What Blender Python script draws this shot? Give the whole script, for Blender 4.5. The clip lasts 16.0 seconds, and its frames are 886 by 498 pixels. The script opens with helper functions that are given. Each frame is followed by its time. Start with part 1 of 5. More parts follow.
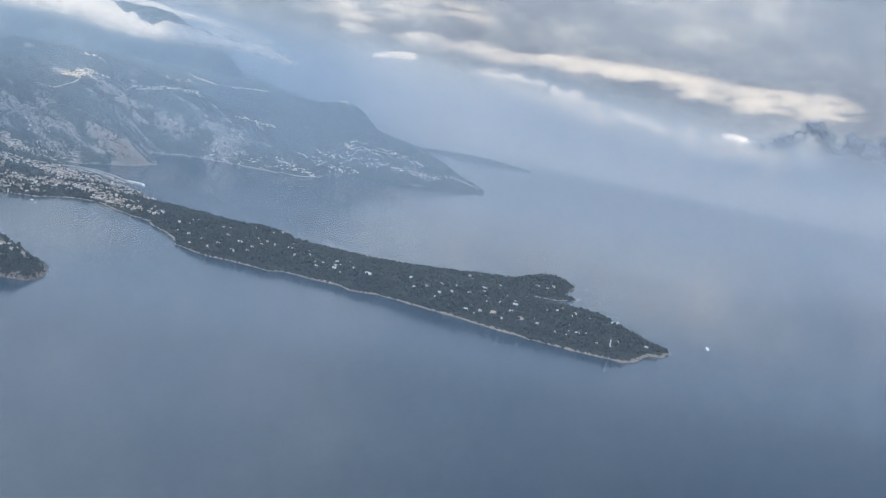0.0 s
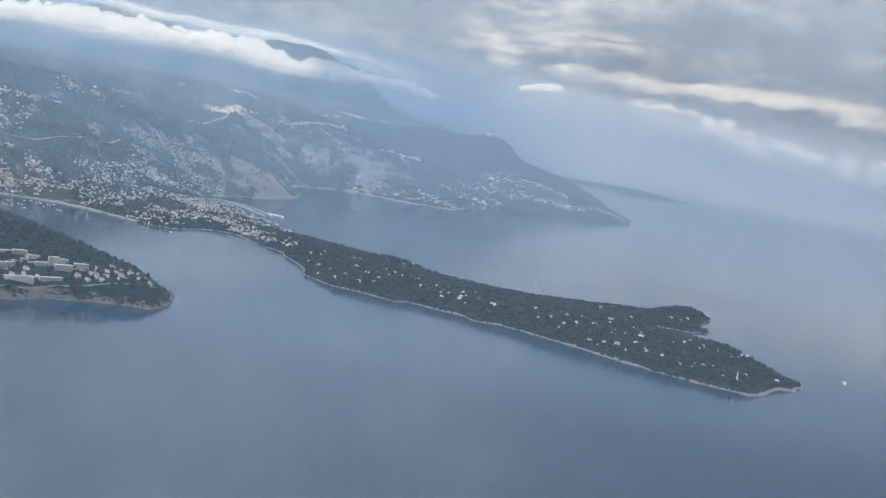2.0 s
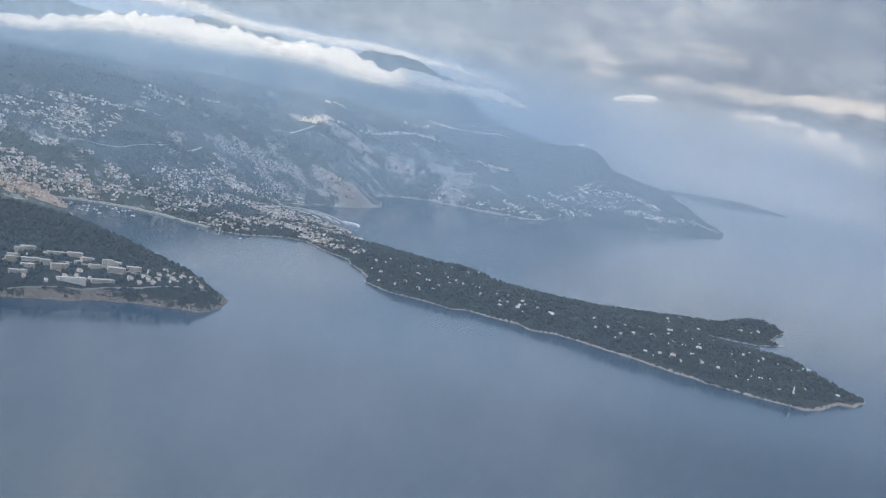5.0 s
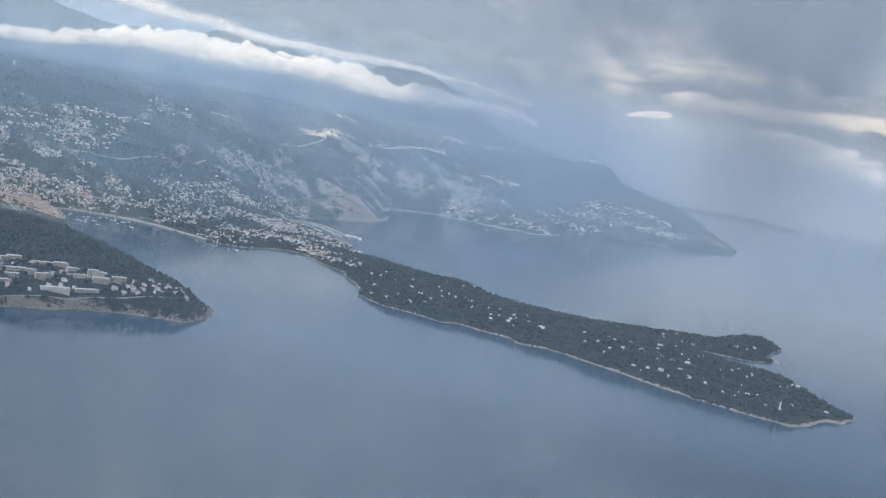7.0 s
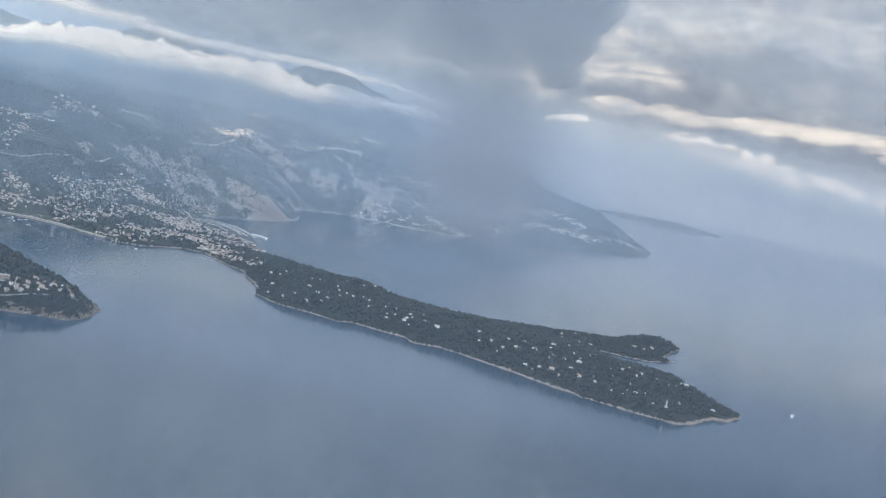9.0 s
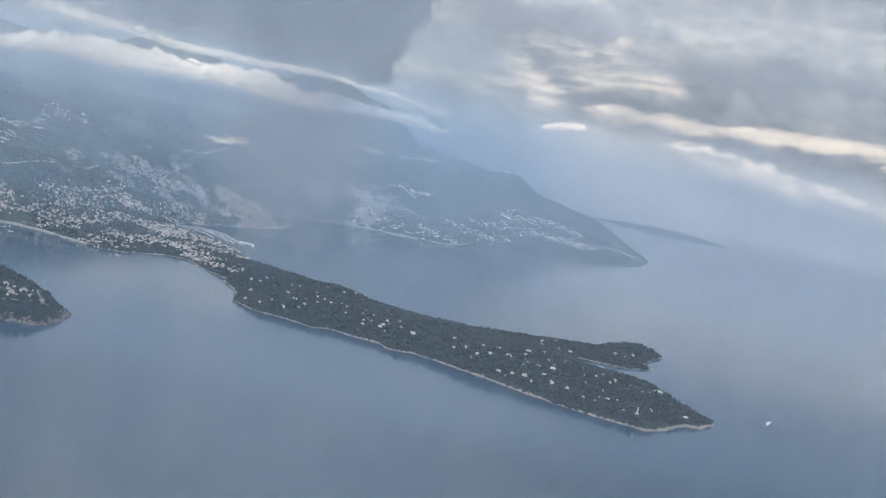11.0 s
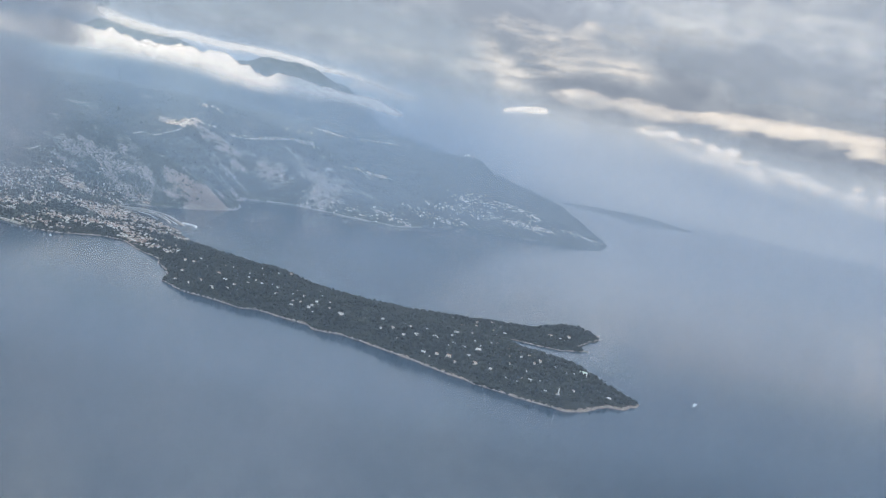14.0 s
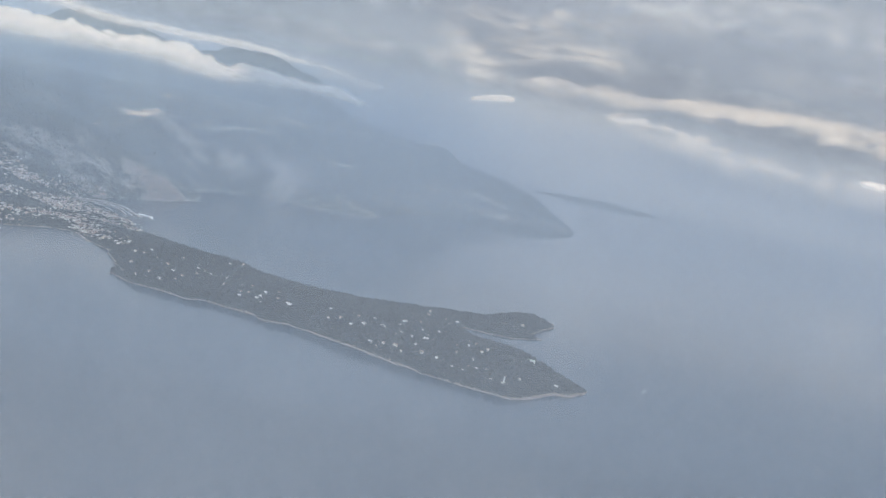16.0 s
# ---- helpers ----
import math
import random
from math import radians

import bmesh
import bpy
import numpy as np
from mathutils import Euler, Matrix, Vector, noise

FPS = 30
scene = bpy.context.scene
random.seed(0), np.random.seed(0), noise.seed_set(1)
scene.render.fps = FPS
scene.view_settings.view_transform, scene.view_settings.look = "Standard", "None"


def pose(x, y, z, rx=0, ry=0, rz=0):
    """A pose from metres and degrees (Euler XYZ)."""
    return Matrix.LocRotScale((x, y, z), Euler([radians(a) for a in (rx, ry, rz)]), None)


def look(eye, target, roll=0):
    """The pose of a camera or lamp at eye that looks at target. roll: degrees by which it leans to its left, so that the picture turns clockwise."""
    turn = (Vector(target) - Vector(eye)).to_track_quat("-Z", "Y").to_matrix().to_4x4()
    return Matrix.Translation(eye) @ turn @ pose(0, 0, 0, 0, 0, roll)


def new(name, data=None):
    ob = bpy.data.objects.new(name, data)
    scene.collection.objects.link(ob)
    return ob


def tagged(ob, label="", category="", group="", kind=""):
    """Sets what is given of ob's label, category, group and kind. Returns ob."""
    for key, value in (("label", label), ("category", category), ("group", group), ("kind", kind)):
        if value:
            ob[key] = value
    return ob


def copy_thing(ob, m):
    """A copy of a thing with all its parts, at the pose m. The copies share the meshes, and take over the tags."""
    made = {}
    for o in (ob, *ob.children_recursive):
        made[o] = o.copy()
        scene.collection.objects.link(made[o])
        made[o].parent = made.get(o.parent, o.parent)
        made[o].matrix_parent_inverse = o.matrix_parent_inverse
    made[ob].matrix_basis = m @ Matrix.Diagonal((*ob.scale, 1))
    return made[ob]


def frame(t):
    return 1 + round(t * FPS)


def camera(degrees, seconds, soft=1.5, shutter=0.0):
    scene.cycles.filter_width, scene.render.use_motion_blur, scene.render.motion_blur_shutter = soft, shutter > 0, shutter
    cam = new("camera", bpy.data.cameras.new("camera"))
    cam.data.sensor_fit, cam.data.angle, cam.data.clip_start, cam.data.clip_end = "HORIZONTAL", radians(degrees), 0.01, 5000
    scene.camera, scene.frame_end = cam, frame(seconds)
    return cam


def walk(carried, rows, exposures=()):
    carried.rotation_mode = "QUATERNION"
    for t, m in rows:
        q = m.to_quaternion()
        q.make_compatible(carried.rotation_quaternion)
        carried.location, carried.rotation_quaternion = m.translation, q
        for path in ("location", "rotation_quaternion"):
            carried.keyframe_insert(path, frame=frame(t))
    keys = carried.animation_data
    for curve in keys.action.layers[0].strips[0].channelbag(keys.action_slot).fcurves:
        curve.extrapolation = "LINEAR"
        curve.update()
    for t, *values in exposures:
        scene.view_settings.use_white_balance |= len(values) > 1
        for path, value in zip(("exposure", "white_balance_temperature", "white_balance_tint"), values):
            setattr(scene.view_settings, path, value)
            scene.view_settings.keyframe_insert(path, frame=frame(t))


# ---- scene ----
cam = camera(37.10, 16.0, soft=1.1)
PATH = [
    (0, (-844.14, -387.65, 149.21), (-16.00, 162.49, 41.91), 11.786),
    (0.5, (-840.00, -392.64, 150.08), (-14.47, 161.37, 42.54), 11.489),
    (1, (-835.82, -397.64, 150.94), (-25.26, 178.30, 44.68), 11.166),
    (1.5, (-831.56, -402.63, 151.80), (-49.76, 211.87, 46.11), 10.919),
    (2, (-827.23, -407.65, 152.66), (-73.20, 240.47, 45.95), 10.941),
    (2.5, (-822.85, -412.73, 153.52), (-85.00, 253.77, 47.00), 10.972),
    (3, (-818.47, -417.88, 154.37), (-93.04, 261.95, 46.77), 10.970),
    (3.5, (-814.09, -423.05, 155.23), (-95.87, 264.08, 45.67), 10.968),
    (4, (-809.73, -428.18, 156.10), (-97.46, 264.82, 44.63), 10.898),
    (6.5, (-787.98, -452.70, 160.45), (-109.84, 273.72, 48.85), 11.349),
    (7, (-783.67, -457.93, 161.37), (-102.55, 266.53, 55.37), 11.352),
    (7.5, (-779.37, -463.20, 162.28), (-87.60, 251.88, 61.60), 11.448),
    (8, (-775.05, -468.48, 163.20), (-71.34, 235.36, 66.24), 11.721),
    (8.5, (-770.73, -473.75, 164.11), (-55.88, 219.39, 71.72), 11.914),
    (9, (-766.39, -479.02, 165.02), (-48.50, 210.76, 71.08), 11.946),
    (11.5, (-744.50, -504.03, 169.48), (-34.45, 194.60, 81.49), 11.981),
    (12, (-739.79, -508.72, 170.32), (-30.66, 190.78, 81.82), 11.959),
    (12.5, (-735.05, -513.36, 171.17), (-24.80, 184.84, 81.46), 12.049),
    (13, (-730.28, -517.93, 172.04), (-16.35, 176.36, 81.15), 12.128),
    (13.5, (-725.46, -522.39, 172.93), (-7.08, 166.92, 79.20), 12.271),
    (14, (-720.62, -526.69, 173.85), (2.51, 157.24, 77.35), 12.309),
    (14.5, (-715.79, -530.78, 174.84), (12.49, 147.19, 75.03), 12.416),
    (15, (-710.98, -534.65, 175.93), (20.50, 139.48, 73.47), 12.340),
    (15.5, (-706.20, -538.33, 177.10), (26.55, 134.30, 73.86), 12.294),
    (16, (-701.46, -541.88, 178.32), (32.52, 129.71, 77.01), 11.909),
]
walk(cam, [(t, look(eye, target, roll)) for t, eye, target, roll in PATH], [(0, 0.16, 6270, 10), (4, 0.18, 6270, 10), (8, 0.20, 6350, 10), (12, 0.17, 6400, 10), (14, 0.18, 6400, 10), (15.5, 0.12, 6520, 10), (16, 0.12, 6520, 10)])

# ---- light ----
SUN_TO = Vector((-0.85, -0.50, 0.0)).normalized()
SUN_ELEV = radians(9.0)
sun = new("sun", bpy.data.lights.new("sun", "SUN"))
sun.data.energy, sun.data.angle, sun.data.color = 5.0, radians(0.6), (1.0, 0.78, 0.50)
sun_dir = Vector((SUN_TO.x * math.cos(SUN_ELEV), SUN_TO.y * math.cos(SUN_ELEV), math.sin(SUN_ELEV)))
sun.matrix_world = look((-1500, -900, 900), Vector((-1500, -900, 900)) - sun_dir)
scene.cycles.transparent_max_bounces = 48


class Nodes:
    """Short hand for a node tree."""

    def __init__(self, tree):
        self.tree = tree
        tree.nodes.clear()

    def add(self, kind, inputs=(), **props):
        n = self.tree.nodes.new(kind)
        for k, v in props.items():
            setattr(n, k, v)
        for k, v in dict(inputs).items():
            if isinstance(v, bpy.types.NodeSocket):
                self.tree.links.new(v, n.inputs[k])
            else:
                n.inputs[k].default_value = v
        return n

    def math(self, op, a, b=0.0, clamp=False):
        return self.add("ShaderNodeMath", {0: a, 1: b}, operation=op, use_clamp=clamp).outputs[0]

    def vmath(self, op, a, b):
        return self.add("ShaderNodeVectorMath", {0: a, 1: b}, operation=op).outputs[0]

    def remap(self, v, a, b, c=0.0, d=1.0):
        return self.add("ShaderNodeMapRange", {0: v, 1: a, 2: b, 3: c, 4: d}, interpolation_type="SMOOTHSTEP").outputs[0]

    def noise(self, vec, scale, detail=4.0, rough=0.55, distort=0.0):
        return self.add("ShaderNodeTexNoise", {"Vector": vec, "Scale": scale, "Detail": detail, "Roughness": rough, "Distortion": distort}).outputs[0]

    def mix(self, f, a, b):
        n = self.tree.nodes.new("ShaderNodeMix")
        n.data_type = "RGBA"
        for sock, v in ((n.inputs[0], f), (n.inputs[6], a), (n.inputs[7], b)):
            if isinstance(v, bpy.types.NodeSocket):
                self.tree.links.new(v, sock)
            else:
                sock.default_value = v if sock.type == "VALUE" else (*v[:3], 1.0)
        return n.outputs[2]

    def link(self, a, b):
        self.tree.links.new(a, b)


def build_world():
    world = bpy.data.worlds.new("world")
    scene.world = world
    world.use_nodes = True
    n = Nodes(world.node_tree)
    way = n.add("ShaderNodeTexCoord").outputs["Generated"]
    sep = n.add("ShaderNodeSeparateXYZ", {0: way})
    up = sep.outputs[2]
    sky = n.add("ShaderNodeTexSky", sky_type="NISHITA", sun_disc=False, sun_elevation=SUN_ELEV, sun_rotation=math.atan2(SUN_TO.x, SUN_TO.y), altitude=800.0).outputs[0]
    sky = n.vmath("MULTIPLY", sky, (0.12, 0.12, 0.12))
    # the overcast deck, seen in perspective from below
    lift = n.math("MAXIMUM", n.math("ADD", up, 0.10), 0.03)
    deck = n.add("ShaderNodeCombineXYZ", {0: n.math("DIVIDE", sep.outputs[0], lift), 1: n.math("DIVIDE", sep.outputs[1], lift), 2: 0.0}).outputs[0]
    big = n.noise(deck, 0.30, 3.0, 0.5, 0.5)
    fine = n.noise(n.vmath("MULTIPLY", way, (8.0, 8.0, 18.0)), 1.0, 5.0, 0.55, 0.9)
    puff = n.noise(n.vmath("MULTIPLY", way, (24.0, 24.0, 36.0)), 1.0, 5.0, 0.55, 0.5)
    t = n.math("ADD", n.math("ADD", n.math("MULTIPLY", big, 0.34), n.math("MULTIPLY", fine, 0.38)), n.math("MULTIPLY", puff, 0.28))
    ramp = n.add("ShaderNodeValToRGB", {0: t})
    els = ramp.color_ramp.elements
    els[0].position, els[0].color = 0.400, (0.205, 0.232, 0.278, 1)
    els[1].position, els[1].color = 0.615, (0.56, 0.55, 0.53, 1)
    for p, c in ((0.455, (0.245, 0.272, 0.316, 1)), (0.505, (0.305, 0.33, 0.368, 1)), (0.555, (0.41, 0.42, 0.435, 1))):
        e = els.new(p)
        e.color = c
    cloud = n.vmath("SCALE", ramp.outputs[0], (0, 0, 0))
    cloud.node.inputs[3].default_value = 1.0
    # overcast skies are brightest overhead
    east = n.remap(n.add("ShaderNodeVectorMath", {0: way, 1: (0.85, -0.52, 0.0)}, operation="DOT_PRODUCT").outputs["Value"], -0.2, 1.0, 1.0, 0.15)
    over = n.math("ADD", n.math("MULTIPLY", n.remap(up, 0.10, 0.70, 0.0, 3.0), east), 1.0)
    # and heavier, darker cloud in the east, carried above the view to dim the sea
    heavy = n.remap(n.add("ShaderNodeVectorMath", {0: way, 1: (0.85, -0.52, 0.0)}, operation="DOT_PRODUCT").outputs["Value"], 0.12, 0.72)
    gloom = n.math("SUBTRACT", 1.0, n.math("MULTIPLY", n.math("MULTIPLY", heavy, n.remap(up, 0.11, 0.24)), 0.86))
    over = n.math("MULTIPLY", over, gloom)
    # darkening added high in the north, to dim the sea's reflection on that side
    north = n.remap(n.add("ShaderNodeVectorMath", {0: way, 1: (-0.30, 0.954, 0.0)}, operation="DOT_PRODUCT").outputs["Value"], 0.48, 0.85)
    over = n.math("MULTIPLY", over, n.math("SUBTRACT", 1.0, n.math("MULTIPLY", n.math("MULTIPLY", north, n.remap(up, 0.11, 0.24)), 0.6)))
    # sky raised from low elevations up, to brighten the sea's reflection
    over = n.math("MULTIPLY", over, n.remap(up, 0.045, 0.13, 1.0, 1.55))
    n.link(over, cloud.node.inputs[3])
    gap = n.remap(t, 0.585, 0.65)
    cloudy = n.mix(n.math("MULTIPLY", gap, 0.45), cloud, sky)
    # moist air along the horizon
    mist = n.remap(up, -0.04, 0.06, 1.0, 0.0)
    seaward = n.remap(n.add("ShaderNodeVectorMath", {0: way, 1: (0.6947, -0.7193, 0.0)}, operation="DOT_PRODUCT").outputs["Value"], -0.3, 0.3)
    moist = n.mix(seaward, (0.116, 0.157, 0.228), (0.138, 0.168, 0.214))
    out = n.mix(n.math("MULTIPLY", mist, 0.9), cloudy, moist)
    bg = n.add("ShaderNodeBackground", {0: out, 1: 1.13})
    o = n.add("ShaderNodeOutputWorld")
    n.link(bg.outputs[0], o.inputs[0])


build_world()

# ---- materials ----


def material(name):
    m = bpy.data.materials.new(name)
    m.use_nodes = True
    n = Nodes(m.node_tree)
    out = n.add("ShaderNodeOutputMaterial")
    return m, n, out


def bsdf(n, out, colour, rough, bump=None, strength=0.3, distance=0.1, **more):
    b = n.add("ShaderNodeBsdfPrincipled", {"Roughness": rough, "Base Color": colour if isinstance(colour, bpy.types.NodeSocket) else (*colour, 1), **more})
    if bump is not None:
        n.link(n.add("ShaderNodeBump", {"Height": bump, "Strength": strength, "Distance": distance}).outputs[0], b.inputs["Normal"])
    n.link(b.outputs[0], out.inputs[0])
    return b


def place_of(n):
    return n.add("ShaderNodeNewGeometry").outputs["Position"]


def plain(name, colour, rough=0.7, vary=0.25, scale=0.8, each=0.0, metal=0.0):
    """Paint, plaster, stone or metal with stains at two scales, and a tone of its own for each object."""
    m, n, out = material(name)
    pos = place_of(n)
    a, b = n.noise(pos, scale, 3.0), n.noise(pos, scale * 7, 4.0)
    f = n.math("ADD", n.math("MULTIPLY", a, 0.6), n.math("MULTIPLY", b, 0.4))
    dark = tuple(c * (1 - vary) for c in colour)
    light = tuple(min(1, c * (1 + vary * 0.6)) for c in colour)
    col = n.mix(n.remap(f, 0.3, 0.7), dark, light)
    if each:
        r = n.add("ShaderNodeObjectInfo").outputs["Random"]
        col = n.mix(n.math("MULTIPLY", r, each), col, (colour[0] * 0.78, colour[1] * 0.64, colour[2] * 0.52))
    bsdf(n, out, col, rough, b, 0.25, 0.05, Metallic=metal)
    return m


def island_paint(name, tones, rough=0.75):
    """One of several tones for each joined piece."""
    m, n, out = material(name)
    r = n.add("ShaderNodeNewGeometry").outputs["Random Per Island"]
    ramp = n.add("ShaderNodeValToRGB", {0: r})
    ramp.color_ramp.interpolation = "CONSTANT"
    els = ramp.color_ramp.elements
    els[0].position, els[0].color = 0.0, (*tones[0], 1)
    els[1].position, els[1].color = 1.0 / len(tones), (*tones[1], 1)
    for k, c in enumerate(tones[2:], 2):
        els.new(k / len(tones)).color = (*c, 1)
    f = n.noise(place_of(n), 1.5, 4.0)
    col = n.mix(n.remap(f, 0.3, 0.75, 0.0, 0.35), ramp.outputs[0], (0.16, 0.14, 0.12))
    bsdf(n, out, col, rough)
    return m


def water_material():
    m, n, out = material("sea_water")
    pos = place_of(n)
    slick = n.noise(pos, 0.0035, 5.0, 0.55, 0.8)
    cat = n.noise(pos, 0.03, 4.0, 0.6)
    f = n.math("ADD", n.math("MULTIPLY", slick, 0.8), n.math("MULTIPLY", cat, 0.2))
    col = n.mix(n.remap(f, 0.3, 0.7), (0.018, 0.044, 0.072), (0.024, 0.053, 0.084))
    soft = bsdf(n, out, col, 0.24, IOR=1.333)
    clear = bsdf(n, out, col, 0.115, IOR=1.333)
    both = n.add("ShaderNodeMixShader", {0: n.remap(f, 0.3, 0.7, 0.64, 0.80), 1: soft.outputs[0], 2: clear.outputs[0]})
    n.link(both.outputs[0], out.inputs[0])
    return m


def land_material(name, green_a, green_b, rock_a, rock_b, patch):
    """Woods and scrub with bare rock where the ground says so: attribute 'rock', with ochre faces by attribute 'ochre'."""
    m, n, out = material(name)
    pos = place_of(n)
    rock = n.add("ShaderNodeAttribute", attribute_name="rock").outputs["Fac"]
    ochre = n.add("ShaderNodeAttribute", attribute_name="ochre").outputs["Fac"]
    a, b, c = n.noise(pos, patch, 5.0, 0.6), n.noise(pos, patch * 7, 5.0, 0.65), n.noise(pos, patch * 30, 4.0, 0.7)
    green = n.mix(n.remap(b, 0.3, 0.7), green_a, green_b)
    streak = n.noise(n.vmath("MULTIPLY", pos, (1, 1, 3.0)), patch * 12, 5.0, 0.7, 0.5)
    stone = n.mix(n.remap(streak, 0.3, 0.7), rock_a, rock_b)
    stone = n.mix(n.math("MULTIPLY", ochre, n.remap(b, 0.25, 0.6)), stone, n.mix(n.remap(c, 0.35, 0.65), (0.30, 0.20, 0.145), (0.46, 0.33, 0.24)))
    f = n.math("ADD", rock, n.math("ADD", n.math("MULTIPLY", n.math("SUBTRACT", a, 0.5), 1.1), n.math("ADD", n.math("MULTIPLY", n.math("SUBTRACT", b, 0.5), 0.8), n.math("MULTIPLY", n.math("SUBTRACT", c, 0.5), 1.2))))
    col = n.mix(n.remap(f, 0.42, 0.58), green, stone)
    bsdf(n, out, col, 0.9, n.math("ADD", n.math("MULTIPLY", b, 2.0), c), 0.9, 1.6)
    return m


def leaf_material(name, a, b, c):
    m, n, out = material(name)
    r = n.add("ShaderNodeNewGeometry").outputs["Random Per Island"]
    f = n.noise(place_of(n), 2.2, 4.0, 0.7)
    col = n.mix(r, a, b)
    stand = n.noise(place_of(n), 0.075, 4.0, 0.6)
    col = n.mix(n.remap(f, 0.35, 0.75, 0.0, 0.7), col, c)
    col = n.mix(n.remap(stand, 0.50, 0.68, 0.0, 0.6), col, (c[0] * 1.9, c[1] * 1.75, c[2] * 1.8))
    bsdf(n, out, col, 0.85, f, 0.8, 0.3)
    return m


def vapour_material(name, colour, grain, sharp, scatter=0.5, seaward=None):
    """Cloud water: thin where attribute 'density' is low, white where lit unless its colour holds shade or haze,
    letting light through to both sides.
    """
    m, n, out = material(name)
    pos = place_of(n)
    d = n.add("ShaderNodeAttribute", attribute_name="cloud_water").outputs["Fac"]
    f = n.noise(pos, grain, 6.0, 0.6, 0.6)
    g = n.math("ADD", d, n.math("MULTIPLY", n.math("SUBTRACT", f, 0.5), sharp))
    cover = n.math("MULTIPLY", n.remap(g, 0.02, 0.98), n.remap(d, 0.0, 0.12))
    thick = n.add("ShaderNodeAttribute", attribute_name="cloud_cover").outputs["Fac"]
    cover = n.math("MULTIPLY", cover, thick)
    bump = n.add("ShaderNodeBump", {"Height": f, "Strength": 0.5, "Distance": 0.6 / grain})
    tone = (*colour, 1)
    if seaward:
        # tint turns greyer away from the land, standing in for different sky light
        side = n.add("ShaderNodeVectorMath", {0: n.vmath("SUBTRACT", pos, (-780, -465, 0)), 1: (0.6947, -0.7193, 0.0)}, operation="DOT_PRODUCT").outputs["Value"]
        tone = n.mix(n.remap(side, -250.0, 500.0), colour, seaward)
    a = n.add("ShaderNodeBsdfDiffuse", {"Color": tone, "Normal": bump.outputs[0]})
    b = n.add("ShaderNodeBsdfTranslucent", {"Color": tone, "Normal": bump.outputs[0]})
    body = n.add("ShaderNodeMixShader", {0: scatter, 1: a.outputs[0], 2: b.outputs[0]})
    clear = n.add("ShaderNodeBsdfTransparent")
    mixed = n.add("ShaderNodeMixShader", {0: cover, 1: clear.outputs[0], 2: body.outputs[0]})
    n.link(mixed.outputs[0], out.inputs[0])
    return m


SEA = water_material()
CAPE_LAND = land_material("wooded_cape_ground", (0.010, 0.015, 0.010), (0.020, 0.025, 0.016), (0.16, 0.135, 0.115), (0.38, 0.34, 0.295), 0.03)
HILL_LAND = land_material("scrub_hill_ground", (0.026, 0.038, 0.031), (0.062, 0.072, 0.054), (0.14, 0.137, 0.128), (0.42, 0.395, 0.36), 0.028)
# blue-grey ground tones carry the haze of distance in their colour
PEAK_LAND = land_material("haze_tinted_far_ground", (0.018, 0.028, 0.032), (0.028, 0.040, 0.044), (0.04, 0.05, 0.05), (0.055, 0.062, 0.065), 0.006)
HEAD_LAND = land_material("headland_ground", (0.010, 0.015, 0.010), (0.020, 0.025, 0.016), (0.085, 0.070, 0.058), (0.29, 0.25, 0.21), 0.06)
PINE = leaf_material("pine_foliage", (0.005, 0.009, 0.007), (0.011, 0.016, 0.011), (0.019, 0.024, 0.015))
SCRUB = leaf_material("oak_scrub_foliage", (0.022, 0.034, 0.025), (0.040, 0.054, 0.038), (0.060, 0.070, 0.048))
BARK = plain("pine_bark", (0.12, 0.08, 0.055), 0.9)
PLASTER = plain("pale_plaster", (0.78, 0.73, 0.66), 0.8, 0.2, 0.6, each=0.30)
WHITE = plain("white_paint", (0.82, 0.81, 0.79), 0.6, 0.12)
TILE = plain("terracotta_roof", (0.38, 0.28, 0.225), 0.85, 0.35, 1.2, each=0.3)
FLAT_ROOF = plain("grey_flat_roof", (0.48, 0.46, 0.43), 0.85, 0.25)
GLASS_DARK = plain("shaded_window_glass", (0.05, 0.06, 0.07), 0.25, 0.3)
CREAM = plain("cream_render", (0.70, 0.61, 0.50), 0.8, 0.25, 0.6, each=0.35)
STONE = plain("pale_sea_wall_stone", (0.42, 0.39, 0.345), 0.9, 0.3, 0.5)
ROAD = plain("pale_road_concrete", (0.30, 0.285, 0.265), 0.9, 0.25, 0.3)
TOWN = island_paint("town_plaster", [(0.78, 0.72, 0.63), (0.68, 0.56, 0.44), (0.86, 0.84, 0.80), (0.60, 0.44, 0.35), (0.46, 0.42, 0.37), (0.62, 0.55, 0.47), (0.84, 0.80, 0.74), (0.38, 0.32, 0.28)])
# pale plaster with some of the low sun's gold mixed into its tones
CREST = island_paint("pale_sun_tinted_plaster", [(0.84, 0.77, 0.64), (0.76, 0.64, 0.50), (0.86, 0.82, 0.74), (0.62, 0.50, 0.38)])
OLD_TOWN = island_paint("old_town_plaster", [(0.60, 0.42, 0.32), (0.64, 0.50, 0.38), (0.56, 0.38, 0.30), (0.68, 0.58, 0.48)])
TOWN_ROOF = island_paint("town_roof", [(0.32, 0.20, 0.15), (0.36, 0.25, 0.19), (0.46, 0.43, 0.40), (0.25, 0.16, 0.12), (0.56, 0.53, 0.50)])
HULL = island_paint("boat_hull_gelcoat", [(0.82, 0.82, 0.82), (0.78, 0.80, 0.82), (0.75, 0.74, 0.70), (0.20, 0.24, 0.32)], 0.35)
FOAM = plain("sea_foam", (0.84, 0.86, 0.87), 0.8, 0.15, 2.0)
CLOUD_WHITE = vapour_material("sunlit_cloud", (0.93, 0.93, 0.93), 0.030, 0.80, 0.30)
CLOUD_BANK = vapour_material("bank_cloud", (0.88, 0.87, 0.85), 0.05, 0.25, 0.40)
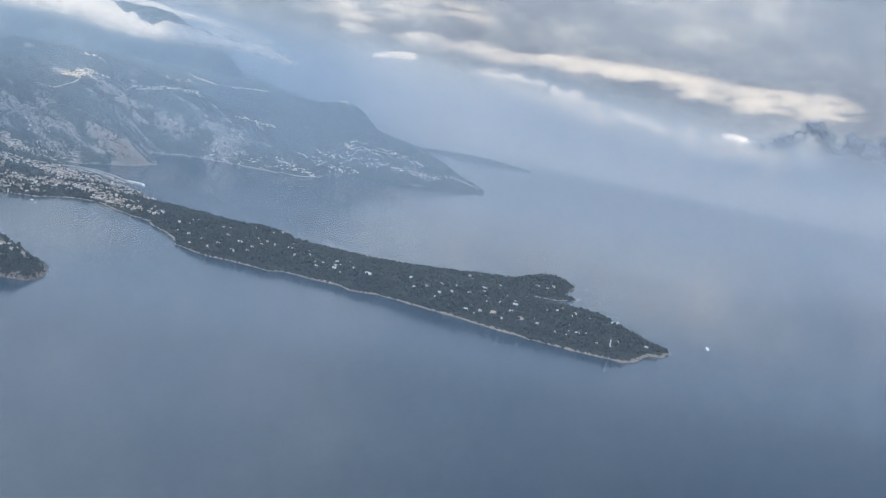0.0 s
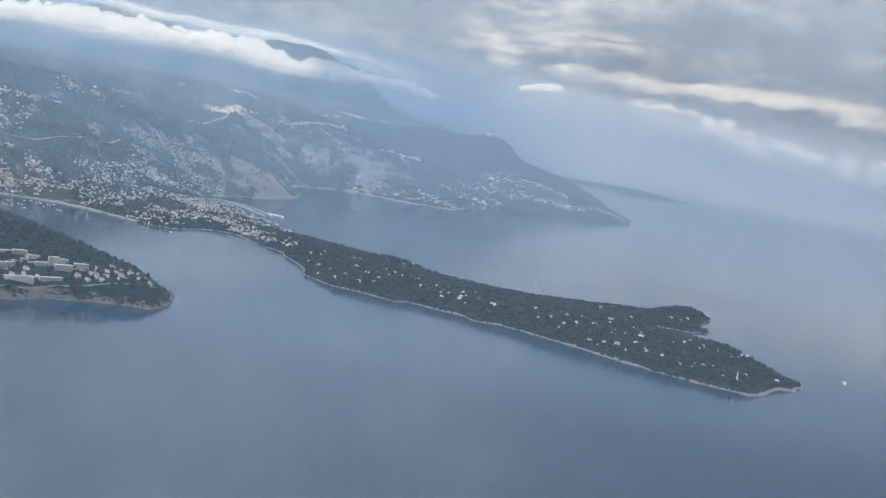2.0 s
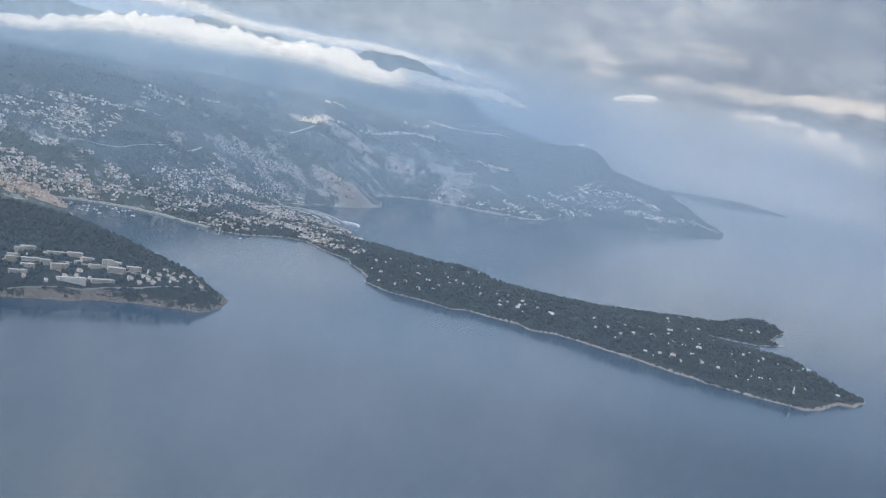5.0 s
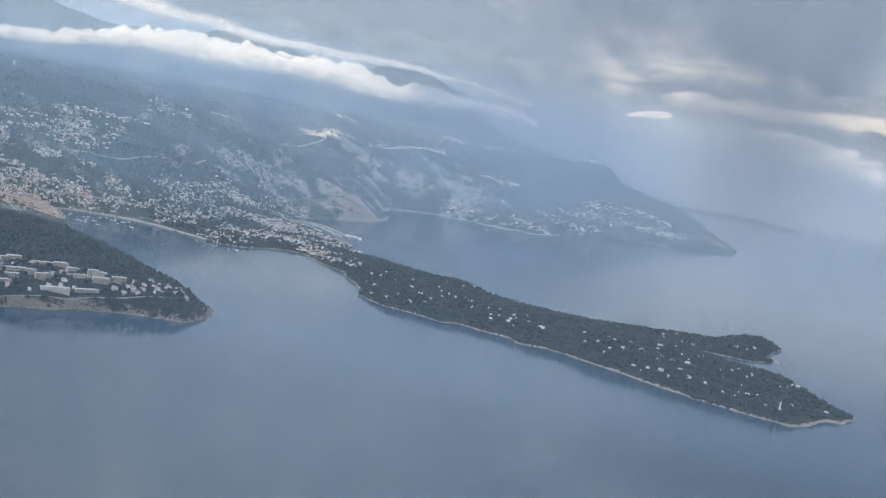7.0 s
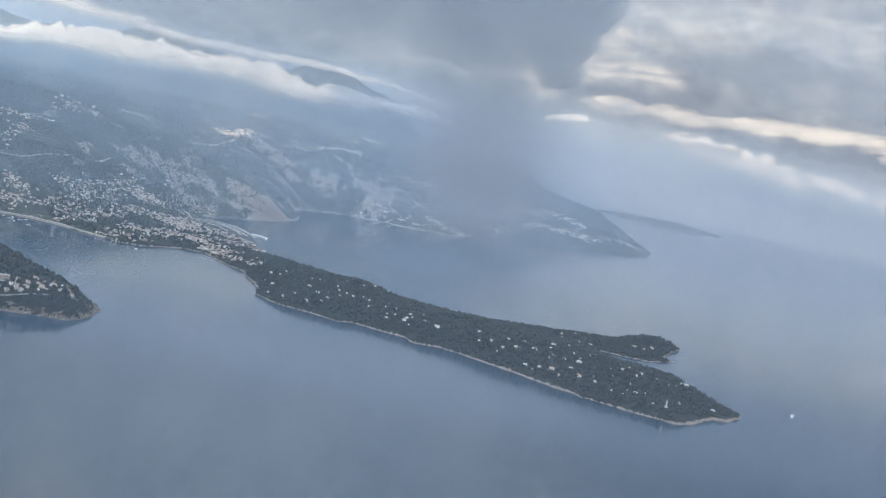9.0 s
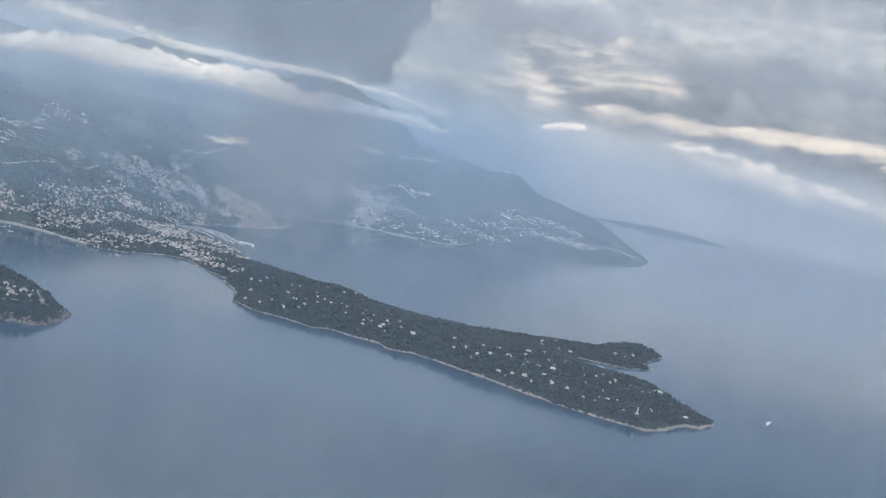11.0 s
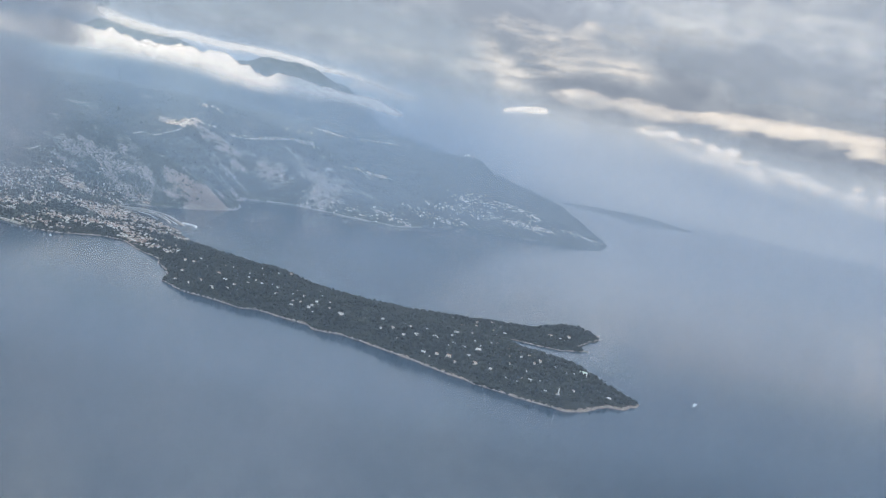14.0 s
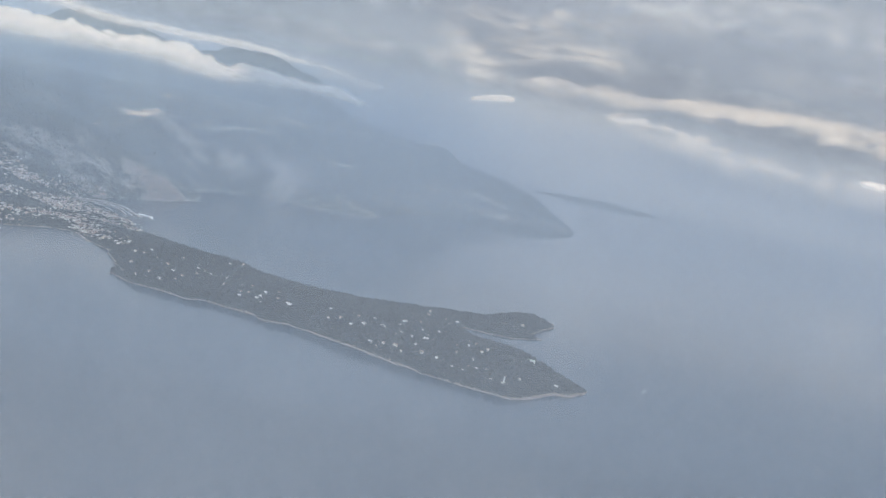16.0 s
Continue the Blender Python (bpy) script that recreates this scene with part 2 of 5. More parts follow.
# the near cloud's lack of sun is put into a greyer colour
CLOUD_GREY = vapour_material("shaded_cloud", (0.64, 0.70, 0.77), 0.055, 0.50)
# low bluish albedo paints the shaded undersides and offsets the warm sun
CLOUD_SHADED = vapour_material("far_shaded_cloud", (0.26, 0.335, 0.45), 0.011, 0.8)
# dark blue albedo holds the shade on the haze under the cloud
SHADED_HAZE = vapour_material("blue_shaded_haze", (0.115, 0.18, 0.29), 0.006, 0.3)
SHADE_CLOUD = vapour_material("unseen_shade_cloud", (0.55, 0.56, 0.58), 0.012, 0.4, 0.0)
CLOUD_FAR = vapour_material("far_cloud", (0.90, 0.89, 0.88), 0.011, 1.0, 0.35)
# blue airlight is put into the colour of these haze sheets
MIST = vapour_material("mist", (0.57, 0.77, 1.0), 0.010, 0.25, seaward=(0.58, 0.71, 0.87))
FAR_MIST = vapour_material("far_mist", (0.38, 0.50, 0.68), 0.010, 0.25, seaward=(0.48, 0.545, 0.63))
NEAR_MIST = vapour_material("near_mist", (0.78, 0.81, 0.84), 0.22, 0.45)

# ---- building helpers ----


def mesh_object(name, verts, faces, mat, parent=None, label="", smooth=False):
    me = bpy.data.meshes.new(name)
    me.from_pydata(verts, [], faces)
    if mat is not None:
        me.materials.append(mat)
    if smooth:
        me.polygons.foreach_set("use_smooth", [True] * len(me.polygons))
    me.update()
    ob = new(name, me)
    if parent is not None:
        ob.parent = parent
    if label:
        ob["label"] = label
    return ob


def part(name, bm, mat, parent, label=""):
    me = bpy.data.meshes.new(name)
    bm.to_mesh(me)
    bm.free()
    me.materials.append(mat)
    ob = new(name, me)
    ob.parent = parent
    if label:
        ob["label"] = label
    return ob


def box(bm, x, y, z, sx, sy, sz, taper=1.0):
    """A box with its base centre at x, y, z."""
    vs = bmesh.ops.create_cube(bm, size=1.0)["verts"]
    for v in vs:
        k = taper if v.co.z > 0 else 1.0
        v.co = Vector((x + v.co.x * sx * k, y + v.co.y * sy * k, z + (v.co.z + 0.5) * sz))
    return vs


def rod(bm, x, y, z, r0, r1, h, sides=10):
    vs = bmesh.ops.create_cone(bm, cap_ends=True, segments=sides, radius1=r0, radius2=r1, depth=h)["verts"]
    for v in vs:
        v.co += Vector((x, y, z + h / 2))
    return vs


def lattice(ix, iy, seed):
    h = (ix.astype(np.int64) * 374761393 + iy.astype(np.int64) * 668265263 + seed * 982451653) & 0x7FFFFFFF
    h = ((h ^ (h >> 13)) * 1274126177) & 0x7FFFFFFF
    return ((h ^ (h >> 16)) & 0xFFFF) / 65535.0


def value_noise(x, y, seed=0):
    x, y = np.asarray(x, float), np.asarray(y, float)
    ix, iy = np.floor(x), np.floor(y)
    fx, fy = x - ix, y - iy
    fx, fy = fx * fx * (3 - 2 * fx), fy * fy * (3 - 2 * fy)
    ix, iy = ix.astype(np.int64), iy.astype(np.int64)
    a, b = lattice(ix, iy, seed), lattice(ix + 1, iy, seed)
    c, d = lattice(ix, iy + 1, seed), lattice(ix + 1, iy + 1, seed)
    return (a * (1 - fx) + b * fx) * (1 - fy) + (c * (1 - fx) + d * fx) * fy


def fbm(x, y, octaves=4, seed=0, gain=0.5):
    out, amp, tot = 0.0, 1.0, 0.0
    for k in range(octaves):
        out = out + amp * value_noise(np.asarray(x) * 2**k + 17.3 * k, np.asarray(y) * 2**k - 9.1 * k, seed + k)
        tot += amp
        amp *= gain
    return out / tot


def smooth(v, a, b):
    s = np.clip((np.asarray(v, float) - a) / (b - a), 0, 1)
    return s * s * (3 - 2 * s)


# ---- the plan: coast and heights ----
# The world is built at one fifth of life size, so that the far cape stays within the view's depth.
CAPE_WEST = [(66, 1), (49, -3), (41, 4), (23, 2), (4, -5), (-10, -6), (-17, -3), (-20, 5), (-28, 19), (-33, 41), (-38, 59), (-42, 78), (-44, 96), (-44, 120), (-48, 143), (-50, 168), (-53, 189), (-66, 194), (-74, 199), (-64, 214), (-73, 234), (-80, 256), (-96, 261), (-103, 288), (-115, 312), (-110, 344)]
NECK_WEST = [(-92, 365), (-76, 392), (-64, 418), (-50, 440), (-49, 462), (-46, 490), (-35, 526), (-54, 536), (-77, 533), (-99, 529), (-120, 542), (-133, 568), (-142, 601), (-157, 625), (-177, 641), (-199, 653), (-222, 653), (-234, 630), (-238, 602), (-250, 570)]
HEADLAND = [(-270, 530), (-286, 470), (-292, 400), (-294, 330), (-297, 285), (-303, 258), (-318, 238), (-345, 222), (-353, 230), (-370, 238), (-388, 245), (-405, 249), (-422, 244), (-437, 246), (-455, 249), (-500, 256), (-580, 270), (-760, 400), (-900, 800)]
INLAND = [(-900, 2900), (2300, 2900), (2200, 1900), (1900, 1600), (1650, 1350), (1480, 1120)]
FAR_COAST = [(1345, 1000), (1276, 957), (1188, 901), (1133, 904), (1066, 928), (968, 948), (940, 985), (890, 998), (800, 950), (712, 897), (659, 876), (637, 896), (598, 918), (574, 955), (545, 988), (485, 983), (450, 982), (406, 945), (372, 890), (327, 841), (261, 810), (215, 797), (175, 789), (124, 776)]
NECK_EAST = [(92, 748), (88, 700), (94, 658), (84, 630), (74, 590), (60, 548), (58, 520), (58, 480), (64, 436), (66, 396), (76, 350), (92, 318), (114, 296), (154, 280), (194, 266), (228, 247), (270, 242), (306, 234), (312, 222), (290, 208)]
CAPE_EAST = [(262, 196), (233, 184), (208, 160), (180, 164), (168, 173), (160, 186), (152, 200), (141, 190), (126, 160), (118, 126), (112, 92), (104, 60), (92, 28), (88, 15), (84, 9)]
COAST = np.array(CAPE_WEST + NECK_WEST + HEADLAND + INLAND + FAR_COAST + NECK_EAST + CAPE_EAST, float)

PEAKS_CAPE = [(3, 172, 17.5), (0, 230, 12.5), (8, 285, 9.5), (35, 330, 7), (44, 388, 17), (64, 358, 2), (74, 344, 2), (58, 420, 4), (85, 300, 4), (-10, 400, 8), (30, 130, 16.5), (45, 90, 15), (60, 50, 17), (85, 75, 16), (96, 142, 6), (84, 124, 11), (90, 18, 1), (34, 400, 9), (0, 25, 10), (78, 18, 5), (110, 240, 5), (252, 214, 17), (272, 216, 14), (224, 216, 2.5), (195, 226, 1.2), (296, 222, 7), (0, 480, 5), (30, 455, 6.5), (10, 600, 4), (80, 690, 3), (-80, 300, 11), (-40, 330, 12)]
PEAKS_HEAD = [(-366, 357, 25), (-345, 305, 21), (-332, 264, 18), (-318, 276, 15), (-304, 262, 3), (-312, 300, 16), (-314, 325, 16.5), (-312, 375, 18), (-296, 550, 6), (-294, 515, 7), (-290, 480, 7), (-400, 296, 19), (-440, 285, 17), (-396, 374, 26), (-460, 340, 21), (-520, 400, 20), (-380, 450, 22), (-420, 560, 20), (-330, 420, 20), (-290, 590, 6)]
PEAKS = np.array(PEAKS_CAPE + PEAKS_HEAD, float)
# places on the mainland slopes: x, y, height
SLOPE_BAY = [(10, 748, 25), (59, 827, 59), (-121, 764, 43), (-142, 826, 70), (-58, 777, 53), (64, 970, 98), (137, 852, 42), (-220, 727, 38), (-193, 698, 33), (-78, 703, 34), (-23, 726, 24), (72, 777, 23), (64, 659, 3), (-262, 627, 7), (-203, 660, 12), (-300, 740, 45), (-420, 820, 72), (-200, 930, 98), (-100, 925, 95), (-120, 620, 7), (-60, 590, 6), (-60, 660, 12), (30, 700, 9)]
SLOPE_CRAG = [(160, 870, 46), (243, 822, 31), (296, 837, 14), (285, 1060, 62), (517, 1022, 19), (577, 1031, 50), (467, 1079, 60), (471, 1116, 80), (545, 1175, 76), (401, 1140, 86), (551, 1278, 107), (300, 890, 34), (340, 940, 38), (400, 1010, 48), (230, 930, 60)]
SLOPE_FAR = [(700, 1080, 58), (929, 1239, 50), (867, 1345, 100), (1351, 1736, 128), (1305, 1711, 130), (1100, 1399, 97), (1167, 1396, 92), (1068, 1259, 90), (1158, 1200, 113), (1195, 1140, 52), (1235, 1180, 40), (1225, 1080, 38), (1245, 1035, 22), (1100, 1010, 26), (863, 1034, 26), (900, 1110, 42), (1320, 1050, 12), (1500, 1350, 52), (800, 1180, 62), (1250, 1100, 22), (1300, 1200, 40)]
PLATEAU = [(-50, 1150, 100), (300, 1400, 102), (600, 1560, 108), (200, 1800, 100), (900, 1800, 104), (-600, 1200, 92), (-600, 2400, 95), (1800, 2300, 85), (1600, 1700, 85), (2200, 2800, 70), (-850, 1600, 90), (300, 2700, 90), (1200, 2700, 90)]
SHORE = [(x, y, 1.5) for x, y in FAR_COAST[1::2] + NECK_EAST[:5] + NECK_WEST[8:]] + [(1480, 1120, 2), (1900, 1600, 3), (-450, 600, 22), (-700, 700, 30)]
SLOPES = np.array(SLOPE_BAY + SLOPE_CRAG + SLOPE_FAR + PLATEAU + SHORE, float)


def slope_weights(soft=28.0):
    """Weights of a smooth sheet through the places on the slopes."""
    dx, dy = SLOPES[:, None, 0] - SLOPES[None, :, 0], SLOPES[:, None, 1] - SLOPES[None, :, 1]
    a = np.sqrt(dx**2 + dy**2 + soft**2) - 4.0 * np.eye(len(SLOPES))
    n = len(SLOPES)
    full = np.ones((n + 1, n + 1))
    full[:n, :n], full[n, n] = a, 0.0
    return np.linalg.solve(full, np.r_[SLOPES[:, 2], 0.0])


SLOPE_W = slope_weights()


def slopes(x, y, soft=28.0):
    out = np.full(x.shape, SLOPE_W[-1])
    for (px, py, _), w in zip(SLOPES, SLOPE_W):
        out += w * np.sqrt((x - px) ** 2 + (y - py) ** 2 + soft**2)
    return np.clip(out, 0.0, 140.0)



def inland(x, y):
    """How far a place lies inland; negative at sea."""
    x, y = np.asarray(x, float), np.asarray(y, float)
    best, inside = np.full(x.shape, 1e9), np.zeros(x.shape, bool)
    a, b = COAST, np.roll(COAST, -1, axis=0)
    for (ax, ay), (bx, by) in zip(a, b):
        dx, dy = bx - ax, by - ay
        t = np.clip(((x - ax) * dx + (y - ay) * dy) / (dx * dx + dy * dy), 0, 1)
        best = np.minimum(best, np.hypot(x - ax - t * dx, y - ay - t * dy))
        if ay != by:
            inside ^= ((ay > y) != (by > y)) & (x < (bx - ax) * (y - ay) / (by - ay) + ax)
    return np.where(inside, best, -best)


def height(x, y):
    x, y = np.asarray(x, float), np.asarray(y, float)
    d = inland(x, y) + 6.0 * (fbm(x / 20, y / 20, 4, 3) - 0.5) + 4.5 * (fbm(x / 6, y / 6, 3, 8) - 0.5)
    w = np.zeros(x.shape)
    s = np.zeros(x.shape)
    for px, py, pz in PEAKS:
        k = 1.0 / ((x - px) ** 2 + (y - py) ** 2 + 26.0**2) ** 2
        w += k
        s += k * pz
    cap = s / w
    # gullies, spurs and broken crags on the mainland
    main = smooth(y, 575, 640)
    hill = slopes(x, y)
    gully = np.abs(2 * fbm(x / 95, y / 95, 3, 21) - 1)
    crag = np.abs(2 * fbm(x / 34, y / 34, 2, 27) - 1)
    hill = hill + np.minimum(hill * 0.16, 7.0) * (1.6 * gully - 0.42) + np.minimum(hill * 0.15, 5.5) * (0.45 - 1.5 * crag)
    cap = cap * (1 - main) + hill * main
    cap = cap + (fbm(x / 18, y / 18, 3, 33) - 0.5) * np.minimum(cap * 0.25, 4.0) * (1 - main)
    reach = np.where((x < -280) & (y < 620), 17.0, 24.0 - 15.0 * main)
    rise = 1 - np.exp(-np.maximum(d, 0) / reach)
    spit = np.maximum(smooth(x, 104, 150), smooth(x, 56, 112) * smooth(y, 195, 230)) * (y < 330)
    cap = cap * (1 - spit) + spit * (1.0 + 11.5 * np.exp(-((((x - 264) / 34) ** 2 + ((y - 218) / 30) ** 2) ** 2)))
    z = cap * rise + np.minimum(np.maximum(d, 0) * 0.5, 1.0)
    return np.where(d > 0, z, np.maximum(d * 0.6, -6.0)), d


def axis(*runs):
    """Grid lines: runs of start, end, step, joined."""
    out = []
    for a, b, step in runs:
        out.extend(np.linspace(a, b, max(1, round((b - a) / step)), endpoint=False))
    return np.array(out + [runs[-1][1]])


def terrain(name, label, xs, ys, mat, rocky):
    gx, gy = np.meshgrid(xs, ys)
    z, d = height(gx, gy)
    ny, nx = gx.shape
    keep = d > -9
    ids = np.arange(nx * ny).reshape(ny, nx)
    some = keep[:-1, :-1] | keep[1:, :-1] | keep[:-1, 1:] | keep[1:, 1:]
    quads = np.stack([ids[:-1, :-1], ids[:-1, 1:], ids[1:, 1:], ids[1:, :-1]], -1)[some]
    used, back = np.unique(quads, return_inverse=True)
    co = np.stack([gx.ravel(), gy.ravel(), z.ravel()], -1)[used]
    ob = mesh_object(name, co.tolist(), back.reshape(-1, 4).tolist(), mat, smooth=True)
    zy, zx = np.gradient(z, ys, xs)
    steep = np.hypot(zx, zy)
    rock, ochre = rocky(gx, gy, z, d, steep)
    for key, val in (("rock", rock), ("ochre", ochre)):
        at = ob.data.attributes.new(key, "FLOAT", "POINT")
        at.data.foreach_set("value", np.ascontiguousarray(val.ravel()[used], dtype=np.float32))
    tagged(ob, label, "ground", kind="structure")
    return ob


def rocky_cape(x, y, z, d, steep):
    shelf = np.exp(-(((x - 32) / 56) ** 4 + ((y - 1) / 11) ** 2)) + np.exp(-(((x - 300) / 20) ** 2 + ((y - 215) / 20) ** 2))
    shore = 1.0 * (1 - smooth(d, 0.0, 1.3 + 2.6 * shelf)) + 0.12 * smooth(steep, 0.8, 1.4)
    return np.maximum(shore, 0.08), 0.25 * (1 - smooth(d, 2.0, 7.0))


def rocky_head(x, y, z, d, steep):
    shore = (-0.24 + 1.30 * fbm(x / 6, y / 6, 3, 45)) * (1 - smooth(d, 2.5, 9.5)) + 0.4 * (1 - smooth(d, 0.2, 1.0)) + 0.30 * (1 - smooth(d, 5.0, 10.0)) * smooth(steep, 0.7, 1.3)
    return np.maximum(shore, 0.06), 0.25 * (1 - smooth(d, 3.0, 9.0))


def rocky_hill(x, y, z, d, steep):
    def spot(cx, cy, rx, ry):
        return np.exp(-(((x - cx) / rx) ** 2 + ((y - cy) / ry) ** 2))

    bare = 0.17 + 0.30 * smooth(steep, 0.30, 0.80) + 0.5 * (fbm(x / 50, y / 50, 4, 61) - 0.5) + 0.8 * (fbm(x / 17, y / 17, 3, 67) - 0.5) - 0.10 * smooth(d, 120, 420) - 0.30 * smooth(x, 720, 900)
    quarry = spot(244, 824, 30, 22) + 0.8 * spot(290, 836, 22, 16)
    crag = spot(468, 1082, 46, 40) + spot(520, 1060, 40, 36) + spot(1160, 1200, 44, 44) + spot(590, 1040, 30, 26) + 0.8 * spot(400, 1135, 26, 20) + 0.9 * spot(640, 990, 40, 50)
    knoll = spot(-58, 777, 9, 9) + spot(66, 822, 24, 14) + spot(130, 850, 40, 22) + 0.6 * spot(40, 955, 40, 24)
    town = spot(20, 650, 140, 70)
    # a little extra pale rock brightens the strip that the sun picks out
    crest = spot(450, 1132, 80, 20)
    bare = bare + 0.50 * quarry + 0.20 * crag + 0.30 * knoll - 0.3 * town + 0.10 * crest + 0.35 * (1 - smooth(d, 0.5, 2.0)) * (d < 3)
    return np.clip(bare, 0, 1.2), np.clip(quarry * 0.8 + 0.12 * crag, 0, 1)


# the sea
def build_sea():
    r = 5200.0
    rings = [0, 60, 150, 300, 500, 800, 1200, 1800, 2600, 3600, r]
    verts, faces, seg = [(-300, 0, 0)], [], 96
    for q in rings[1:]:
        verts += [(-300 + q * math.cos(2 * math.pi * k / seg), q * math.sin(2 * math.pi * k / seg), 0) for k in range(seg)]
    for k in range(seg):
        faces.append((0, 1 + k, 1 + (k + 1) % seg))
        for i in range(len(rings) - 2):
            a, b = 1 + i * seg + k, 1 + i * seg + (k + 1) % seg
            faces.append((a, a + seg, b + seg, b))
    tagged(mesh_object("water", verts, faces, SEA), "calm slate-blue sea with a soft sheen", "sea", kind="structure")


build_sea()
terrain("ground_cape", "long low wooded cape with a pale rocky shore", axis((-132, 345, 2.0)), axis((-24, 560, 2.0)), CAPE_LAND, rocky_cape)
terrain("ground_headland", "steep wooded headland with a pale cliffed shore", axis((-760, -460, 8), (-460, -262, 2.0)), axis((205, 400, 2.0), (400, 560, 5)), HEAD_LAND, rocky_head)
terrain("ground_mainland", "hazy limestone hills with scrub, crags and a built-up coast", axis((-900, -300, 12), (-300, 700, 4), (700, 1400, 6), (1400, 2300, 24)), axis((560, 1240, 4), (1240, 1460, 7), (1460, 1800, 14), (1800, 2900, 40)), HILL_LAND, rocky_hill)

# a low far cape and the mountains behind the clouds


def ridge_land(name, label, crest, half, seed, rough):
    """A ridge that runs along a crest line of x, y, z."""
    pts = np.array(crest, float)
    run = np.r_[0, np.cumsum(np.hypot(*np.diff(pts[:, :2], axis=0).T))]
    s = np.linspace(0, run[-1], 90)
    line = np.stack([np.interp(s, run, pts[:, k]) for k in range(3)], -1)
    tx, ty = np.gradient(line[:, 0]), np.gradient(line[:, 1])
    nrm = np.hypot(tx, ty)
    px, py = -ty / nrm, tx / nrm
    side = np.linspace(-1, 1, 33)
    verts, faces = [], []
    for i in range(len(s)):
        for q in side:
            x, y = line[i, 0] + px[i] * q * half, line[i, 1] + py[i] * q * half
            f = (1 - abs(q)) ** 0.9
            k = 1 + rough * (float(fbm(x / (half * 0.35), y / (half * 0.35), 5, seed)) - 0.5) * (0.4 + 2 * abs(q))
            verts.append((x, y, line[i, 2] * f * k - 2))
    for i in range(len(s) - 1):
        for j in range(32):
            a = i * 33 + j
            faces.append((a, a + 1, a + 34, a + 33))
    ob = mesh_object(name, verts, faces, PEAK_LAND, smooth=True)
    for key in ("rock", "ochre"):
        at = ob.data.attributes.new(key, "FLOAT", "POINT")
        at.data.foreach_set("value", np.full(len(verts), 0.1, np.float32))
    return tagged(ob, label, "ridge", kind="structure")


ridge_land("ground_far_cape", "low wooded cape far off in blue haze", [(2618, 1630, 0.5), (2580, 1690, 10), (2528, 1774, 17), (2475, 1856, 14), (2440, 1940, 9), (2420, 2000, 2)], 60, 71, 0.5)
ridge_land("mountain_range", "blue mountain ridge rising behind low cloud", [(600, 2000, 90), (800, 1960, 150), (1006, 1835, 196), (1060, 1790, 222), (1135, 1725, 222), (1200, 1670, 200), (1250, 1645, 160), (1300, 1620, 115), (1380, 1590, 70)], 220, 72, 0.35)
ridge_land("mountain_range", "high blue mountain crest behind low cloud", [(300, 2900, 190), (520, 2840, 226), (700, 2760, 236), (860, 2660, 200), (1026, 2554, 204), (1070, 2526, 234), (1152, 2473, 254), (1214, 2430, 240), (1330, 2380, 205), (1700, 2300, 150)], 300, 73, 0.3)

# ---- clouds and haze ----
# Places in the air: u metres ahead and v to the right of the flight's middle, along the view to the north-east.
MID, AHEAD, RIGHT = Vector((-780, -465, 0)), Vector((0.7193, 0.6947, 0)), Vector((0.6947, -0.7193, 0))


def air(u, v, z):
    return MID + AHEAD * u + RIGHT * v + Vector((0, 0, z))


def vapour(name, label, category, u, v0, v1, z0, z1, layers, gap, density, thick, mat, cells=(90, 44), bend=0.0, kind=""):
    """A body of cloud as layers of cloud water, one behind another; density(a, b, k) of layer k at shares a across and b up."""
    thing = new(name)
    thing.location = air(u, (v0 + v1) / 2, z0)
    bpy.context.view_layer.update()
    base = thing.location.copy()
    nx, nz = cells
    a, b = np.meshgrid(np.linspace(0, 1, nx + 1), np.linspace(0, 1, nz + 1))
    for k in range(layers):
        q = k - (layers - 1) / 2
        v = v0 + (v1 - v0) * a
        rip = (fbm(a * 5 + k * 3.1, b * 3, 3, 90 + k) - 0.5) * gap * 0.9
        uu = u + q * gap + rip - bend * ((v - (v0 + v1) / 2) / (v1 - v0) * 2) ** 2
        z = z0 + (z1 - z0) * b
        co = [air(float(p), float(w), float(h)) - base for p, w, h in zip(uu.ravel(), v.ravel(), z.ravel())]
        ids = np.arange(a.size).reshape(a.shape)
        quads = np.stack([ids[:-1, :-1], ids[:-1, 1:], ids[1:, 1:], ids[1:, :-1]], -1).reshape(-1, 4)
        ob = mesh_object("layer", co, quads.tolist(), mat, parent=thing, smooth=True)
        den = np.clip(density(a, b, k), 0, 1)
        for key, val in (("cloud_water", den), ("cloud_cover", np.full(a.shape, thick))):
            at = ob.data.attributes.new(key, "FLOAT", "POINT")
            at.data.foreach_set("value", np.ascontiguousarray(val.ravel(), dtype=np.float32))
    return tagged(thing, label, category, kind=kind)


def edges(a, b, s=0.15, t=0.2):
    return smooth(a, 0, s) * smooth(1 - a, 0, s) * smooth(b, 0, t) * smooth(1 - b, 0, t)


def haze_body(seed, top):
    def density(a, b, k):
        lumps = 0.75 + 0.5 * (fbm(a * 6, b * 3, 4, seed) - 0.5)
        return lumps * smooth(b * top, 0.0, 40.0 if top < 350 else 14.0) * smooth(1 - b, 0.0, 0.45) * smooth(a, 0, 0.03) * smooth(1 - a, 0, 0.16)
    return density


